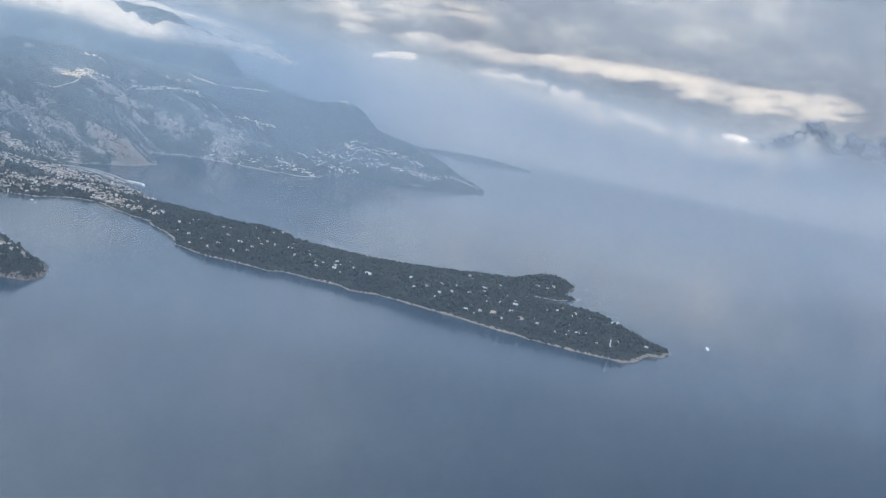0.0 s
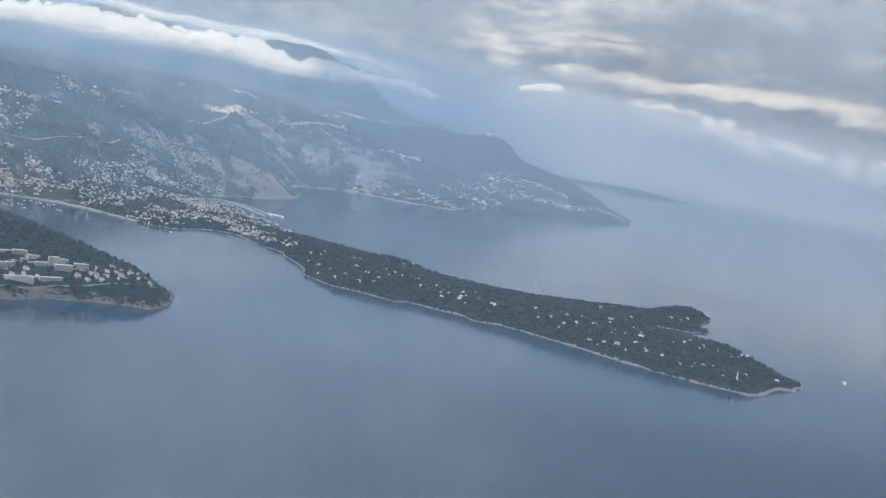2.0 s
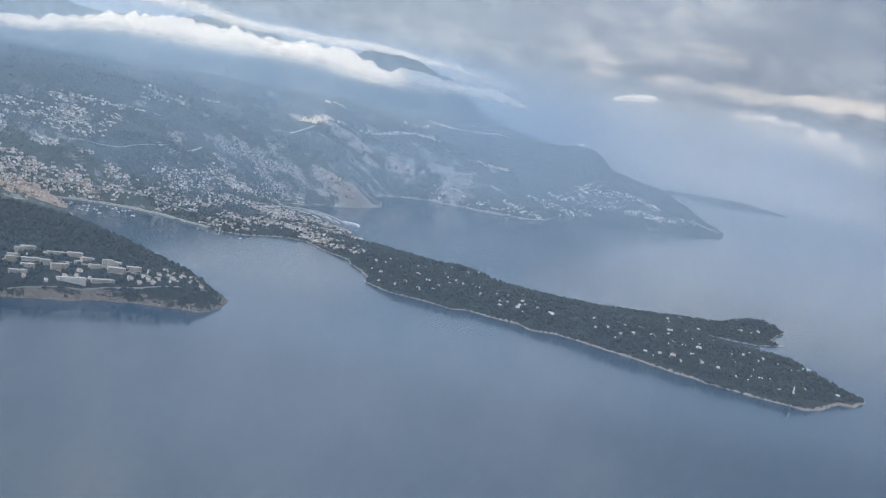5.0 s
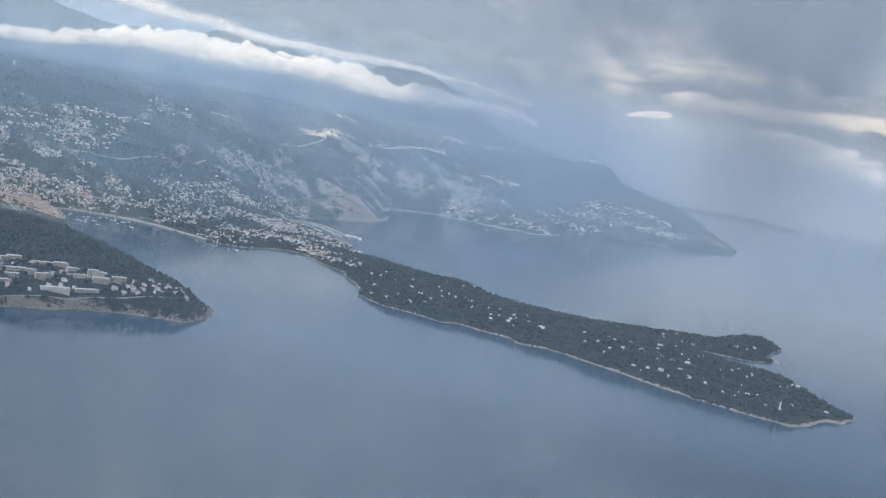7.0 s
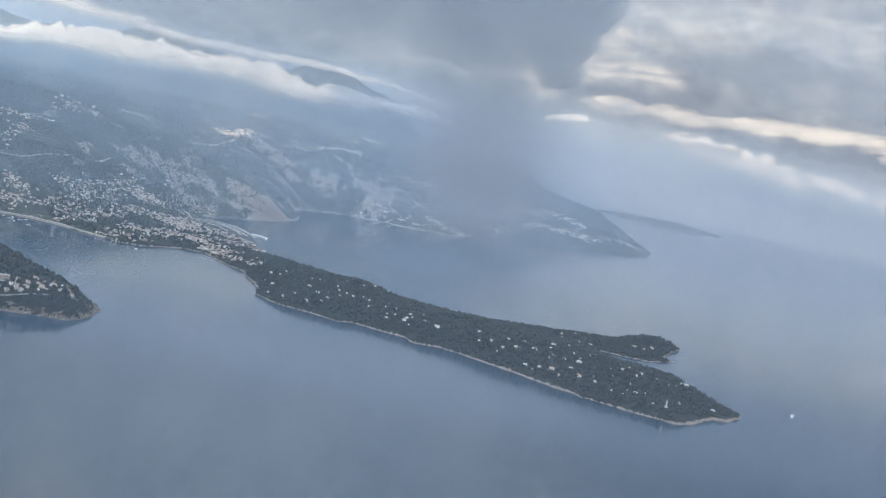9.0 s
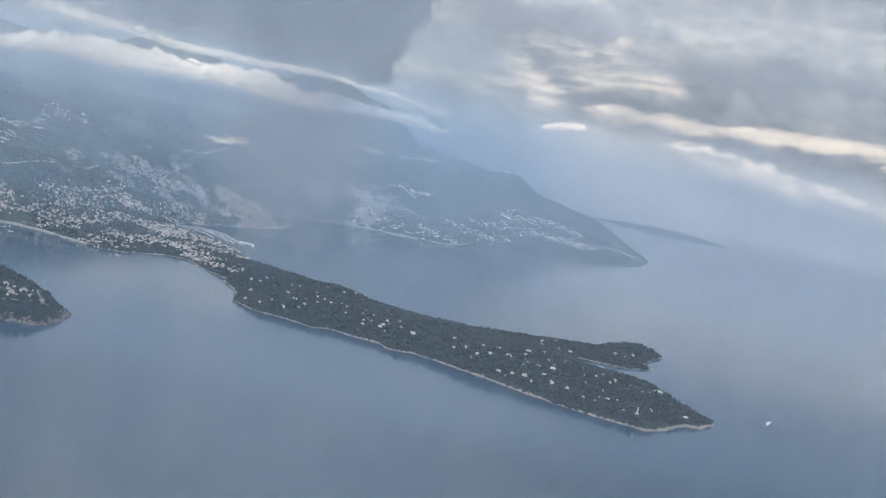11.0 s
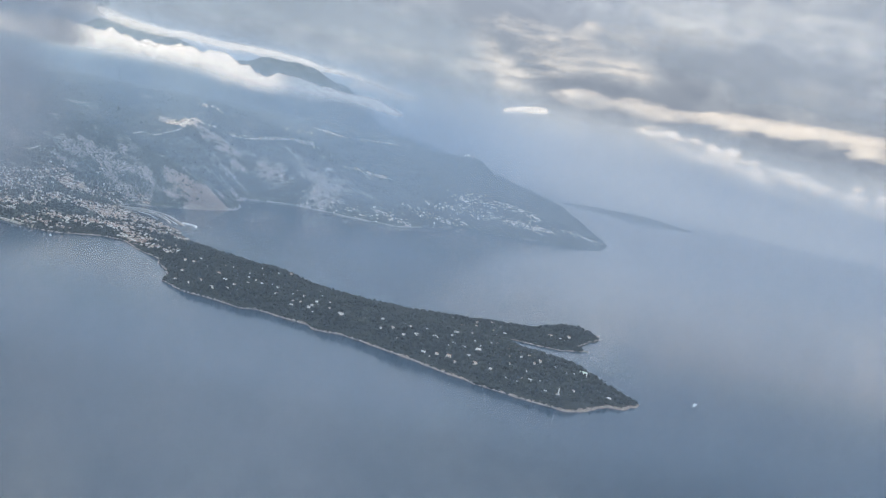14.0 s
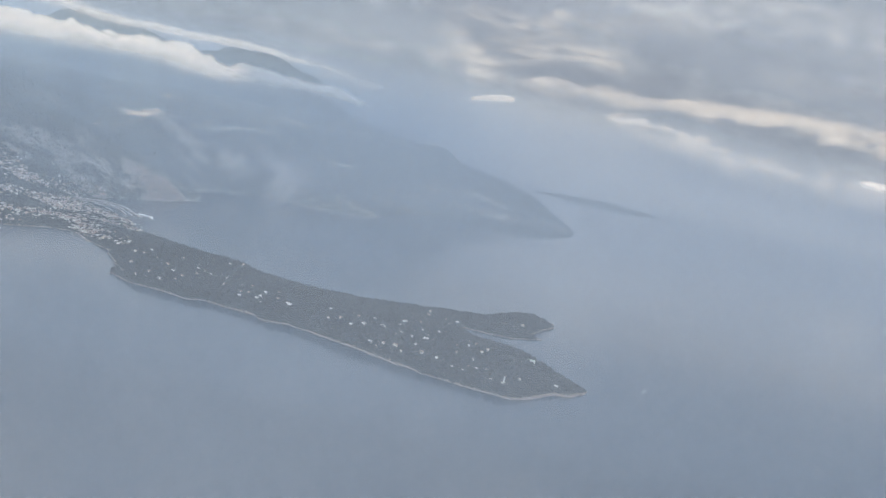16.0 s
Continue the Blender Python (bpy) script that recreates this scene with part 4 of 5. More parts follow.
SOUTH_VILLAS = [(-25, 165), (-26, 151), (-10, 161), (-18, 146), (92, 250), (-4, 151), (-8, 136), (121, 250), (145, 262), (21, 142), (8, 133), (118, 226), (119, 210), (142, 231), (17, 118), (27, 113), (-13, 95), (-31, 91), (-21, 81), (-11, 76), (-17, 69), (-16, 54), (4, 71), (7, 58), (34, 98), (40, 92), (24, 77), (35, 79), (32, 66), (3, 39), (-8, 24), (19, 21), (40, 46), (152, 219), (46, 122), (175, 229)]
SPIT_VILLAS = [(209, 211), (217, 206), (236, 200), (222, 197), (134, 217), (127, 231), (182, 248), (-33, 121), (160, 212), (138, 203), (262, 224), (280, 216), (160, 245), (108, 262), (98, 285), (100, 205), (70, 150), (60, 215)]
PLACED = []
for n_villa, (x, y) in enumerate(NORTH_VILLAS + SOUTH_VILLAS + SPIT_VILLAS):
    d = float(inland(np.array([x]), np.array([y]))[0])
    if d < 5:
        continue
    pick, turn, size = int(rng.choice(5, p=(0.2, 0.34, 0.14, 0.10, 0.22))), float(rng.uniform(-75, 15)), float(rng.uniform(0.6, 1.1))
    thing = VILLAS[pick]
    if thing.get("stands"):
        put(thing, x, y, turn, size)
    else:
        first(thing, x, y, turn, size)
        thing["stands"] = 1
    PLACED.append((x, y, 1.75 * size))
for k in range(250):
    x, y = float(rng.uniform(-60, 120)), float(rng.uniform(25, 330))
    if k > 180:
        x, y = float(rng.uniform(-90, 60)), float(rng.uniform(290, 480))
    if float(inland(np.array([x]), np.array([y]))[0]) < 7 or min(math.hypot(x - p[0], y - p[1]) for p in PLACED) < 6:
        continue
    size = float(rng.uniform(0.4, 0.75))
    put(VILLAS[int(rng.choice(5, p=(0.3, 0.25, 0.15, 0.05, 0.25)))], x, y, float(rng.uniform(-75, 15)), size)
    PLACED.append((x, y, 1.9 * size))
for thing in VILLAS:
    if not thing.get("stands"):
        first(thing, 20, 260, -30)
        PLACED.append((20, 260, 3))
big_white = villa("large square white villa with a pale green roof terrace", WHITE, plain("pale_green_roof", (0.50, 0.60, 0.48), 0.8), (5.2, 3.8, 2.4), False, True, 5)
first(big_white, 59, 45, -40)
PLACED.append((59, 45, 4.0))
for x, y, turn, size in ((-27, 101, -50, 0.95), (5, 103, -48, 0.9), (51, 13, -35, 0.75), (-3, 43, -50, 0.8), (-36, 213, -45, 1.0), (-47, 237, -50, 0.95)):
    put(VILLAS[3 if x == -27 else 1], x, y, turn, size)
    PLACED.append((x, y, 2.6))

# headland blocks and villas
hotel = apartment("long pale hotel block with a white colonnade of balconies", (18.0, 2.6), 4, 16, True)
first(hotel, -416, 256, -4)
block = apartment("pale apartment block with white balconies on a slope", (9.0, 2.4), 4, 9)
first(block, -380, 272, -14)
tall = apartment("cream apartment block of six storeys above the cliff", (6.4, 2.2), 6, 7)
first(tall, -421, 267, -10)
low = apartment("long low terraced block with flat roofs", (15.0, 2.4), 3, 14)
first(low, -395, 256.5, -4)
PLACED += [(-416, 256, 6.5), (-425, 258, 5), (-408, 254, 5), (-380, 272, 4.5), (-421, 267, 3.6), (-395, 256, 6), (-389, 254, 5)]
HEAD_BLOCKS = [(block, -425, 297, -8, 1.0), (low, -410, 288, -12, 0.85), (block, -400, 285, -16, 1.0), (tall, -433, 293, -6, 0.8), (low, -432, 279, -8, 0.9), (tall, -425, 273, -12, 0.9), (tall, -414, 270, -10, 0.8), (block, -393, 271, -14, 0.9), (tall, -384, 273, -16, 1.0), (block, -382, 265, -14, 1.2), (block, -370, 265, -18, 1.0), (tall, -402, 276, -10, 0.7), (block, -440, 284, -4, 0.9), (block, -438, 269, -6, 0.9), (tall, -446, 276, -4, 0.9), (block, -394, 279, -12, 0.8), (low, -446, 263, -6, 0.8)]
for which, x, y, turn, size in HEAD_BLOCKS:
    put(which, x, y, turn, size)
    PLACED.append((x, y, 3.4 * size))
HEAD_HOUSES = [VILLAS[2], VILLAS[0], VILLAS[4]]
HEAD_VILLAS = [(-396, 282), (-365, 255), (-355, 260), (-348, 260), (-344, 271), (-367, 258), (-348, 255), (-335, 264), (-326, 268), (-318, 276), (-324, 262), (-328, 252), (-371, 255), (-363, 252), (-402, 260), (-432, 256), (-444, 260), (-358, 254), (-352, 251), (-340, 258), (-331, 259), (-337, 252), (-361, 262), (-376, 259), (-322, 270), (-329, 272), (-342, 264), (-418, 261), (-410, 262), (-405, 268), (-430, 287), (-416, 292), (-450, 288)]
for x, y in HEAD_VILLAS:
    put(HEAD_HOUSES[int(rng.choice(3, p=(0.45, 0.35, 0.2)))], x, y, float(rng.uniform(-35, 5)), float(rng.uniform(0.7, 1.15)))
    PLACED.append((x, y, 2.0))


def build_lighthouse():
    thing = new("lighthouse")
    bm = bmesh.new()
    rod(bm, 0, 0, -1.0, 0.62, 0.42, 6.0, 8)
    part("tower", bm, WHITE, thing)
    bm = bmesh.new()
    rod(bm, 0, 0, 5.0, 0.66, 0.66, 0.12, 16)
    gallery = part("gallery", bm, STONE, thing)
    bm = bmesh.new()
    for k in range(16):
        a = 2 * math.pi * k / 16
        rod(bm, 0.62 * math.cos(a), 0.62 * math.sin(a), 5.1, 0.015, 0.015, 0.24, 4)
    part("railing", bm, STONE, gallery)
    bm = bmesh.new()
    rod(bm, 0, 0, 5.12, 0.30, 0.30, 0.6, 12)
    lantern = part("lantern", bm, GLASS_DARK, thing)
    bm = bmesh.new()
    rod(bm, 0, 0, 5.72, 0.36, 0.04, 0.42, 12)
    part("lantern_roof", bm, STONE, lantern)
    bm = bmesh.new()
    box(bm, -0.6, 0.6, -1.2, 3.6, 1.6, 2.1)
    lodge = part("keeper_house", bm, PLASTER, thing)
    bm = bmesh.new()
    hip_roof(bm, -0.6, 0.6, 0.9, 3.6, 1.6, 0.4)
    part("roof", bm, TILE, lodge)
    thing.location = (-5.6, 14.5, ground_z(-5.6, 14.5) - 0.1)
    thing.rotation_euler = (0, 0, radians(-35))
    tagged(thing, "white tapering lighthouse tower beside a low keeper's house", "lighthouse")


build_lighthouse()
PLACED.append((-5.6, 14.5, 3.4))


def build_mast():
    thing = new("radio_mast")
    bm = bmesh.new()
    rod(bm, 0, 0, 0.8, 0.5, 0.28, 9.5, 8)
    part("pole", bm, WHITE, thing)
    bm = bmesh.new()
    box(bm, 0, 0, -3, 6.5, 3.0, 4.6)
    part("equipment_building", bm, WHITE, thing)
    thing.location = (-88, 1092, ground_z(-88, 1092) + 1.4)
    tagged(thing, "slim white radio mast on a low building atop the ridge", "mast")


build_mast()


def build_fort():
    thing = new("fort")
    bm = bmesh.new()
    box(bm, 0, 0, -3, 16, 9, 5.5, 0.94)
    part("rampart", bm, STONE, thing)
    bm = bmesh.new()
    box(bm, -3, 0, 2.4, 6, 4, 2.2)
    part("barracks", bm, PLASTER, thing)
    bm = bmesh.new()
    rod(bm, -9.5, 0, -2, 1.3, 1.1, 6.5, 10)
    part("tower", bm, WHITE, thing)
    thing.location = (1150, 1225, ground_z(1150, 1225))
    thing.rotation_euler = (0, 0, radians(-40))
    tagged(thing, "squat stone fort on the edge of the crag", "fort")


build_fort()
put(VILLAS[4], 59, 827, 0, 1.5)


# ---- towns ----
def town(name, label, rows, wall_mat, roof_mat, base_size, storeys, flat_share=0.3, seed=1, spread=7.0, more=1.0):
    """Many small houses that nobody could count, in rows along the slopes: bodies and roofs with their own edges, joined."""
    r = np.random.default_rng(seed)
    verts, faces, mats = [], [], []
    for x0, y0, x1, y1, count in rows:
        count = int(count * more)
        run = math.hypot(x1 - x0, y1 - y0) + 1e-6
        ux, uy = (x1 - x0) / run, (y1 - y0) / run
        a, b = r.uniform(-0.06, 1.06, count) * run, r.normal(0, 1, count) * spread
        b = np.round(b / 3.4 + r.normal(0, 0.16, count)) * 3.4
        xs, ys = x0 + ux * a - uy * b, y0 + uy * a + ux * b
        zs, ds = height(xs, ys)
        for x, y, z, d in zip(xs, ys, zs, ds):
            if d < 2.5:
                continue
            w = base_size * (0.45 + 0.55 * r.lognormal(0, 0.65))
            l = base_size * r.uniform(0.35, 0.65)
            h = 0.5 * r.integers(storeys[0], storeys[1] + 1)
            t = radians(-34 + r.normal(0, 16) + (90 if r.random() < 0.2 else 0))
            c, s = math.cos(t), math.sin(t)

            def at(i, j, k):
                return (x + i * c - j * s, y + i * s + j * c, z + 0.12 + k)

            n0 = len(verts)
            verts += [at(i * w / 2, j * l / 2, k) for k in (-2.0, h) for i, j in ((-1, -1), (1, -1), (1, 1), (-1, 1))]
            faces += [(n0 + k, n0 + (k + 1) % 4, n0 + 4 + (k + 1) % 4, n0 + 4 + k) for k in range(4)]
            mats += [0] * 4
            n1 = len(verts)
            o = 1.06
            verts += [at(i * w / 2 * o, j * l / 2 * o, h) for i, j in ((-1, -1), (1, -1), (1, 1), (-1, 1))]
            if r.random() < flat_share:
                verts += [at(i * w / 2 * o, j * l / 2 * o, h + 0.14) for i, j in ((-1, -1), (1, -1), (1, 1), (-1, 1))]
                faces += [(n1 + k, n1 + (k + 1) % 4, n1 + 4 + (k + 1) % 4, n1 + 4 + k) for k in range(4)] + [(n1 + 4, n1 + 5, n1 + 6, n1 + 7)]
                mats += [0] * 5
            else:
                e = l * 0.24
                verts += [at(-w / 2 + l * 0.4, 0, h + e), at(w / 2 - l * 0.4, 0, h + e)]
                faces += [(n1, n1 + 1, n1 + 5, n1 + 4), (n1 + 2, n1 + 3, n1 + 4, n1 + 5), (n1 + 1, n1 + 2, n1 + 5), (n1 + 3, n1, n1 + 4)]
                mats += [1] * 4
            if w > base_size * 1.3 and storeys[1] > 2:
                for k in range(int(h / 0.5)):
                    n2 = len(verts)
                    verts += [at(i * w * 0.46, -l / 2 - 0.02 - 0.05 * j, k * 0.5 + 0.14 + m * 0.2) for m in (0, 1) for i, j in ((-1, 0), (1, 0), (1, 1), (-1, 1))]
                    faces += [(n2 + 3, n2 + 2, n2 + 6, n2 + 7), (n2 + 4, n2 + 5, n2 + 6, n2 + 7), (n2, n2 + 1, n2 + 2, n2 + 3)]
                    mats += [2] * 3
    ob = mesh_object(name, verts, faces, wall_mat)
    ob.data.materials.append(roof_mat)
    ob.data.materials.append(GLASS_DARK)
    ob.data.polygons.foreach_set("material_index", mats)
    return tagged(ob, label, "houses", kind="stuff")


UPPER_ROWS = [(-232, 785, -173, 802, 24), (-226, 831, -216, 826, 6), (-215, 812, -166, 830, 12), (-163, 813, -115, 828, 40), (-143, 847, -90, 853, 20), (-95, 842, -30, 867, 22), (-168, 800, -125, 804, 20), (-173, 781, -109, 793, 18), (-110, 801, -78, 821, 10), (-246, 770, -229, 770, 12), (-273, 705, -236, 716, 18), (-212, 739, -188, 734, 22), (-177, 712, -160, 716, 6), (26, 947, 67, 950, 20), (-5, 902, 34, 924, 8), (241, 1163, 284, 1178, 6), (0, 760, 40, 790, 5), (90, 800, 150, 840, 5)]
SLOPE_ROWS = [(-286, 673, -223, 690, 60), (-301, 640, -224, 672, 60), (-241, 701, -228, 694, 12), (-216, 678, -184, 675, 24), (-203, 669, -181, 666, 12), (-156, 692, -144, 690, 9), (-163, 681, -142, 675, 12), (-103, 691, -71, 695, 20), (-65, 701, -8, 734, 28), (-97, 664, -70, 678, 18), (-1, 746, 40, 764, 22), (10, 733, 49, 747, 56), (-61, 681, -31, 697, 12), (-122, 642, -95, 651, 16), (-113, 623, -66, 639, 20), (-176, 665, -122, 654, 14), (-60, 650, -10, 680, 20), (-230, 664, -160, 652, 26)]
TOWN_ROWS = [(7, 687, -2, 653, 40), (12, 672, 14, 618, 90), (-42, 603, -9, 562, 60), (47, 639, 71, 591, 70), (-30, 532, -28, 457, 44), (95, 773, 160, 795, 24), (56, 751, 95, 757, 16), (-121, 569, -94, 533, 26), (-136, 626, -122, 618, 8), (-11, 587, -20, 510, 50), (40, 690, 30, 640, 60), (60, 700, 66, 640, 50), (-80, 600, -50, 570, 30), (20, 600, 40, 540, 40)]
CREST_ROWS = [(399, 1123, 525, 1155, 110), (420, 1136, 470, 1140, 14), (537, 1169, 745, 1219, 110), (565, 1298, 602, 1283, 22), (897, 1378, 1129, 1412, 90), (1097, 1602, 1295, 1626, 50), (778, 1135, 850, 1128, 40), (1010, 1685, 1063, 1654, 8), (762, 1315, 838, 1322, 12), (700, 1143, 740, 1100, 10)]
FAR_ROWS = [(660, 932, 709, 903, 24), (555, 984, 643, 914, 12), (879, 1049, 972, 1050, 24), (990, 1081, 1154, 1038, 80), (974, 1023, 1128, 975, 70), (1069, 969, 1299, 990, 36), (780, 983, 926, 1005, 40), (1127, 1059, 1134, 1008, 24)]
town("harbour_town_houses", "dense pale and ochre houses of a harbour town", TOWN_ROWS, TOWN, TOWN_ROOF, 2.5, (1, 3), 0.3, 11, 9.0, 2.3)
town("hillside_houses", "pale villas and flats in rows on the bay slope", SLOPE_ROWS, TOWN, TOWN_ROOF, 2.5, (1, 3), 0.35, 12, 7.5, 2.8)
town("hill_village_houses", "scattered white houses on the hill terraces", UPPER_ROWS, TOWN, TOWN_ROOF, 2.8, (1, 2), 0.45, 13, 5.0, 2.2)
town("crest_village_houses", "far white houses strung along the crest", CREST_ROWS, CREST, CREST, 3.0, (1, 3), 0.5, 14, 4.5, 1.6)
town("far_shore_houses", "far pale flats and houses above the shore", FAR_ROWS, CREST, TOWN_ROOF, 3.2, (1, 2), 0.5, 15, 11.0, 2.2)
town("old_town_houses", "close-packed orange and ochre old town houses", [(-292, 618, -240, 634, 130), (-268, 596, -242, 612, 90), (-262, 645, -236, 650, 50)], OLD_TOWN, TOWN_ROOF, 2.2, (2, 5), 0.1, 16, 8.0, 1.3)


# ---- roads, quays and boats ----
def ribbon(name, label, pts, width, lift, deep, mat, follow=True, category="road"):
    """A road or quay along a line, with a solid edge below it."""
    p = np.array(pts, float)
    run = np.r_[0, np.cumsum(np.hypot(*np.diff(p, axis=0).T))]
    s = np.linspace(0, run[-1], max(4, int(run[-1] / 4)))
    x, y = np.interp(s, run, p[:, 0]), np.interp(s, run, p[:, 1])
    for _ in range(3):
        x[1:-1], y[1:-1] = (x[:-2] + x[1:-1] * 2 + x[2:]) / 4, (y[:-2] + y[1:-1] * 2 + y[2:]) / 4
    tx, ty = np.gradient(x), np.gradient(y)
    n = np.hypot(tx, ty)
    px, py = -ty / n * width / 2, tx / n * width / 2
    z = np.maximum(height(x, y)[0], 0) + lift if follow else np.full(len(x), lift)
    for _ in range(4):
        z[1:-1] = (z[:-2] + z[1:-1] * 2 + z[2:]) / 4
    verts, faces = [], []
    for i in range(len(x)):
        verts += [(x[i] - px[i], y[i] - py[i], z[i] - deep), (x[i] - px[i], y[i] - py[i], z[i]), (x[i] + px[i], y[i] + py[i], z[i]), (x[i] + px[i], y[i] + py[i], z[i] - deep)]
    for i in range(len(x) - 1):
        a = 4 * i
        faces += [(a + k, a + k + 4, a + k + 5, a + k + 1) for k in range(3)]
    faces += [(0, 1, 2, 3), tuple(len(verts) - k for k in (1, 2, 3, 4))]
    return tagged(mesh_object(name, verts, faces, mat), label, category, kind="structure")


ribbon("road", "pale seafront road on a stone sea wall round the bay", [(-250, 634), (-224, 656), (-199, 656), (-176, 644), (-155, 628), (-139, 602), (-130, 569), (-117, 545)], 5.0, 1.7, 3.2, STONE, False)
ribbon("road", "pale railway terrace above the seafront", [(-235, 676), (-186, 668), (-161, 660), (-136, 648), (-122, 628), (-112, 600)], 2.2, 1.0, 3.0, ROAD)
ribbon("road", "pale corniche road cut across the hillside", [(-165, 760), (-147, 761), (-120, 765), (-99, 762), (-69, 760), (-36, 777), (17, 801)], 2.2, 0.5, 3.0, STONE)
ribbon("road", "upper corniche on a retaining wall below the crest", [(240, 1010), (279, 1051), (322, 1072), (350, 1069), (372, 1079), (400, 1100)], 2.4, 0.5, 3.0, STONE)
ribbon("road", "coast road on a pale sea wall along the far shore", [(404, 950), (452, 986), (486, 986), (546, 992), (577, 958), (600, 922), (638, 900), (662, 881), (712, 901)], 4.0, 1.6, 4.0, STONE, False)
ribbon("road", "shore road below the quarry cliff", [(126, 780), (176, 793), (216, 800), (262, 814), (322, 842)], 3.0, 1.3, 3.0, STONE, False)
ribbon("road", "pale lane through the pines on the neck", [(-30, 455), (0, 440), (20, 420), (28, 400), (10, 385), (-20, 378)], 1.6, 0.4, 1.5, ROAD)
ribbon("road", "terrace road held by a pale wall on the headland", [(-456, 253), (-434, 251), (-404, 252), (-385, 252), (-371, 250), (-349, 246), (-335, 245), (-322, 252)], 0.9, 0.4, 1.6, ROAD)
ribbon("road", "upper terrace road held by a pale wall", [(-456, 280), (-436, 277), (-415, 279), (-396, 275), (-378, 267), (-362, 257), (-345, 252)], 1.4, 0.5, 2.0, STONE)
ribbon("quay", "long curved harbour mole of pale stone", [(95, 752), (128, 748), (141, 735), (140, 712), (132, 688), (121, 655)], 2.6, 1.4, 4.0, STONE, False, "quay")
ribbon("quay", "inner harbour quay of pale stone", [(96, 738), (122, 734), (126, 712), (118, 684), (108, 662)], 1.8, 0.9, 3.0, STONE, False, "quay")
ribbon("breakwater", "short hooked breakwater of white stone", [(132, 674), (141, 664), (140, 655), (133, 650)], 2.2, 1.4, 4.0, WHITE, False, "breakwater")
ribbon("jetty", "low stone jetty at the wooded point", [(207, 170), (216, 160)], 1.4, 0.7, 3.0, STONE, False, "jetty")
ribbon("beach", "thin strip of pale sand behind the cape", [(72, 362), (80, 342), (92, 320), (108, 302), (124, 293)], 2.4, 0.5, 2.0, plain("pale_sand", (0.62, 0.56, 0.46), 0.9), False, "beach")


def boat(label, length=2.2, sail=False):
    thing = new("sailing_boat" if sail else "motor_boat")
    half = length / 2
    sides = [(-half, 0.30), (-half * 0.3, 0.36), (half * 0.4, 0.30), (half, 0.02)]
    verts, faces = [], []
    for x, w in sides:
        verts += [(x * 0.92, -w * 0.7, -0.12), (x, -w, 0.26), (x, w, 0.26), (x * 0.92, w * 0.7, -0.12)]
    for i in range(3):
        a = 4 * i
        faces += [(a, a + 4, a + 5, a + 1), (a + 1, a + 5, a + 6, a + 2), (a + 2, a + 6, a + 7, a + 3), (a + 3, a + 7, a + 4, a)]
    faces += [(0, 1, 2, 3), (15, 14, 13, 12)]
    mesh_object("hull", verts, faces, HULL, thing)
    bm = bmesh.new()
    box(bm, -half * 0.15, 0, 0.26, length * 0.36, 0.40, 0.24, 0.8)
    cabin = part("cabin", bm, WHITE, thing)
    bm = bmesh.new()
    box(bm, half * 0.22, 0, 0.34, 0.05, 0.34, 0.11)
    part("windscreen", bm, GLASS_DARK, cabin)
    if sail:
        bm = bmesh.new()
        rod(bm, half * 0.1, 0, 0.26, 0.035, 0.02, length * 1.25, 6)
        spar = part("mast", bm, WHITE, thing)
        bm = bmesh.new()
        box(bm, -half * 0.35, 0, 0.66, length * 0.42, 0.06, 0.07)
        part("boom", bm, WHITE, spar)
    return tagged(thing, label, "boat")


yacht = boat("white sailing yacht moored in the bay", 2.6, True)
launch = boat("white motor boat moored in the bay", 2.8)
for thing in (yacht, launch):
    tagged(thing, group="boats moored in the bay")
yacht.location, launch.location = (-176, 612, 0.05), (-192, 628, 0.05)
for k in range(22):
    x, y = float(rng.uniform(-232, -158)), float(rng.uniform(585, 636))
    if float(inland(np.array([x]), np.array([y]))[0]) < -6:
        copy_thing(yacht if k % 3 else launch, pose(x, y, 0.05, 0, 0, float(rng.uniform(100, 160))))
copy_thing(launch, pose(-118, 512, 0.05, 0, 0, 130))
berth = boat("white motor boat lying at a harbour berth", 2.4)
tagged(berth, group="boats in the harbour")
berth.location = (128, 722, 0.05)
for line in (((134, 742), (137, 715)), ((136, 712), (127, 686)), ((126, 682), (118, 660)), ((112, 728), (118, 712)), ((114, 706), (108, 684))):
    for k in range(9):
        f = (k + 0.5) / 9
        copy_thing(berth, pose(line[0][0] * (1 - f) + line[1][0] * f - 2.6, line[0][1] * (1 - f) + line[1][1] * f, 0.05, 0, 0, float(rng.normal(175, 6))))


def build_launch():
    thing = boat("white motor boat under way off the point", 2.6)
    thing.location, thing.rotation_euler = (150, 4, 0.05), (0, 0, radians(206))
    verts, faces = [], []
    for k in range(14):
        s = k / 13
        w = 0.40 + 0.80 * s
        x = -1.0 - 15.0 * s
        verts += [(x, -w + 0.1 * math.sin(9 * s), 0.03), (x, w + 0.1 * math.cos(11 * s), 0.03), (x - 0.1, -w * 0.55, 0.05), (x - 0.1, w * 0.55, 0.05)]
    for k in range(13):
        a = 4 * k
        faces += [(a, a + 2, a + 6, a + 4), (a + 3, a + 1, a + 5, a + 7)]
    wake = mesh_object("boat_wake", verts, faces, FOAM)
    wake.matrix_world = thing.matrix_basis
    wake.location, wake.rotation_euler = (150, 4, 0.0), (0, 0, radians(206))
    tagged(wake, "pale foam wake trailing behind a boat", "wake")


build_launch()


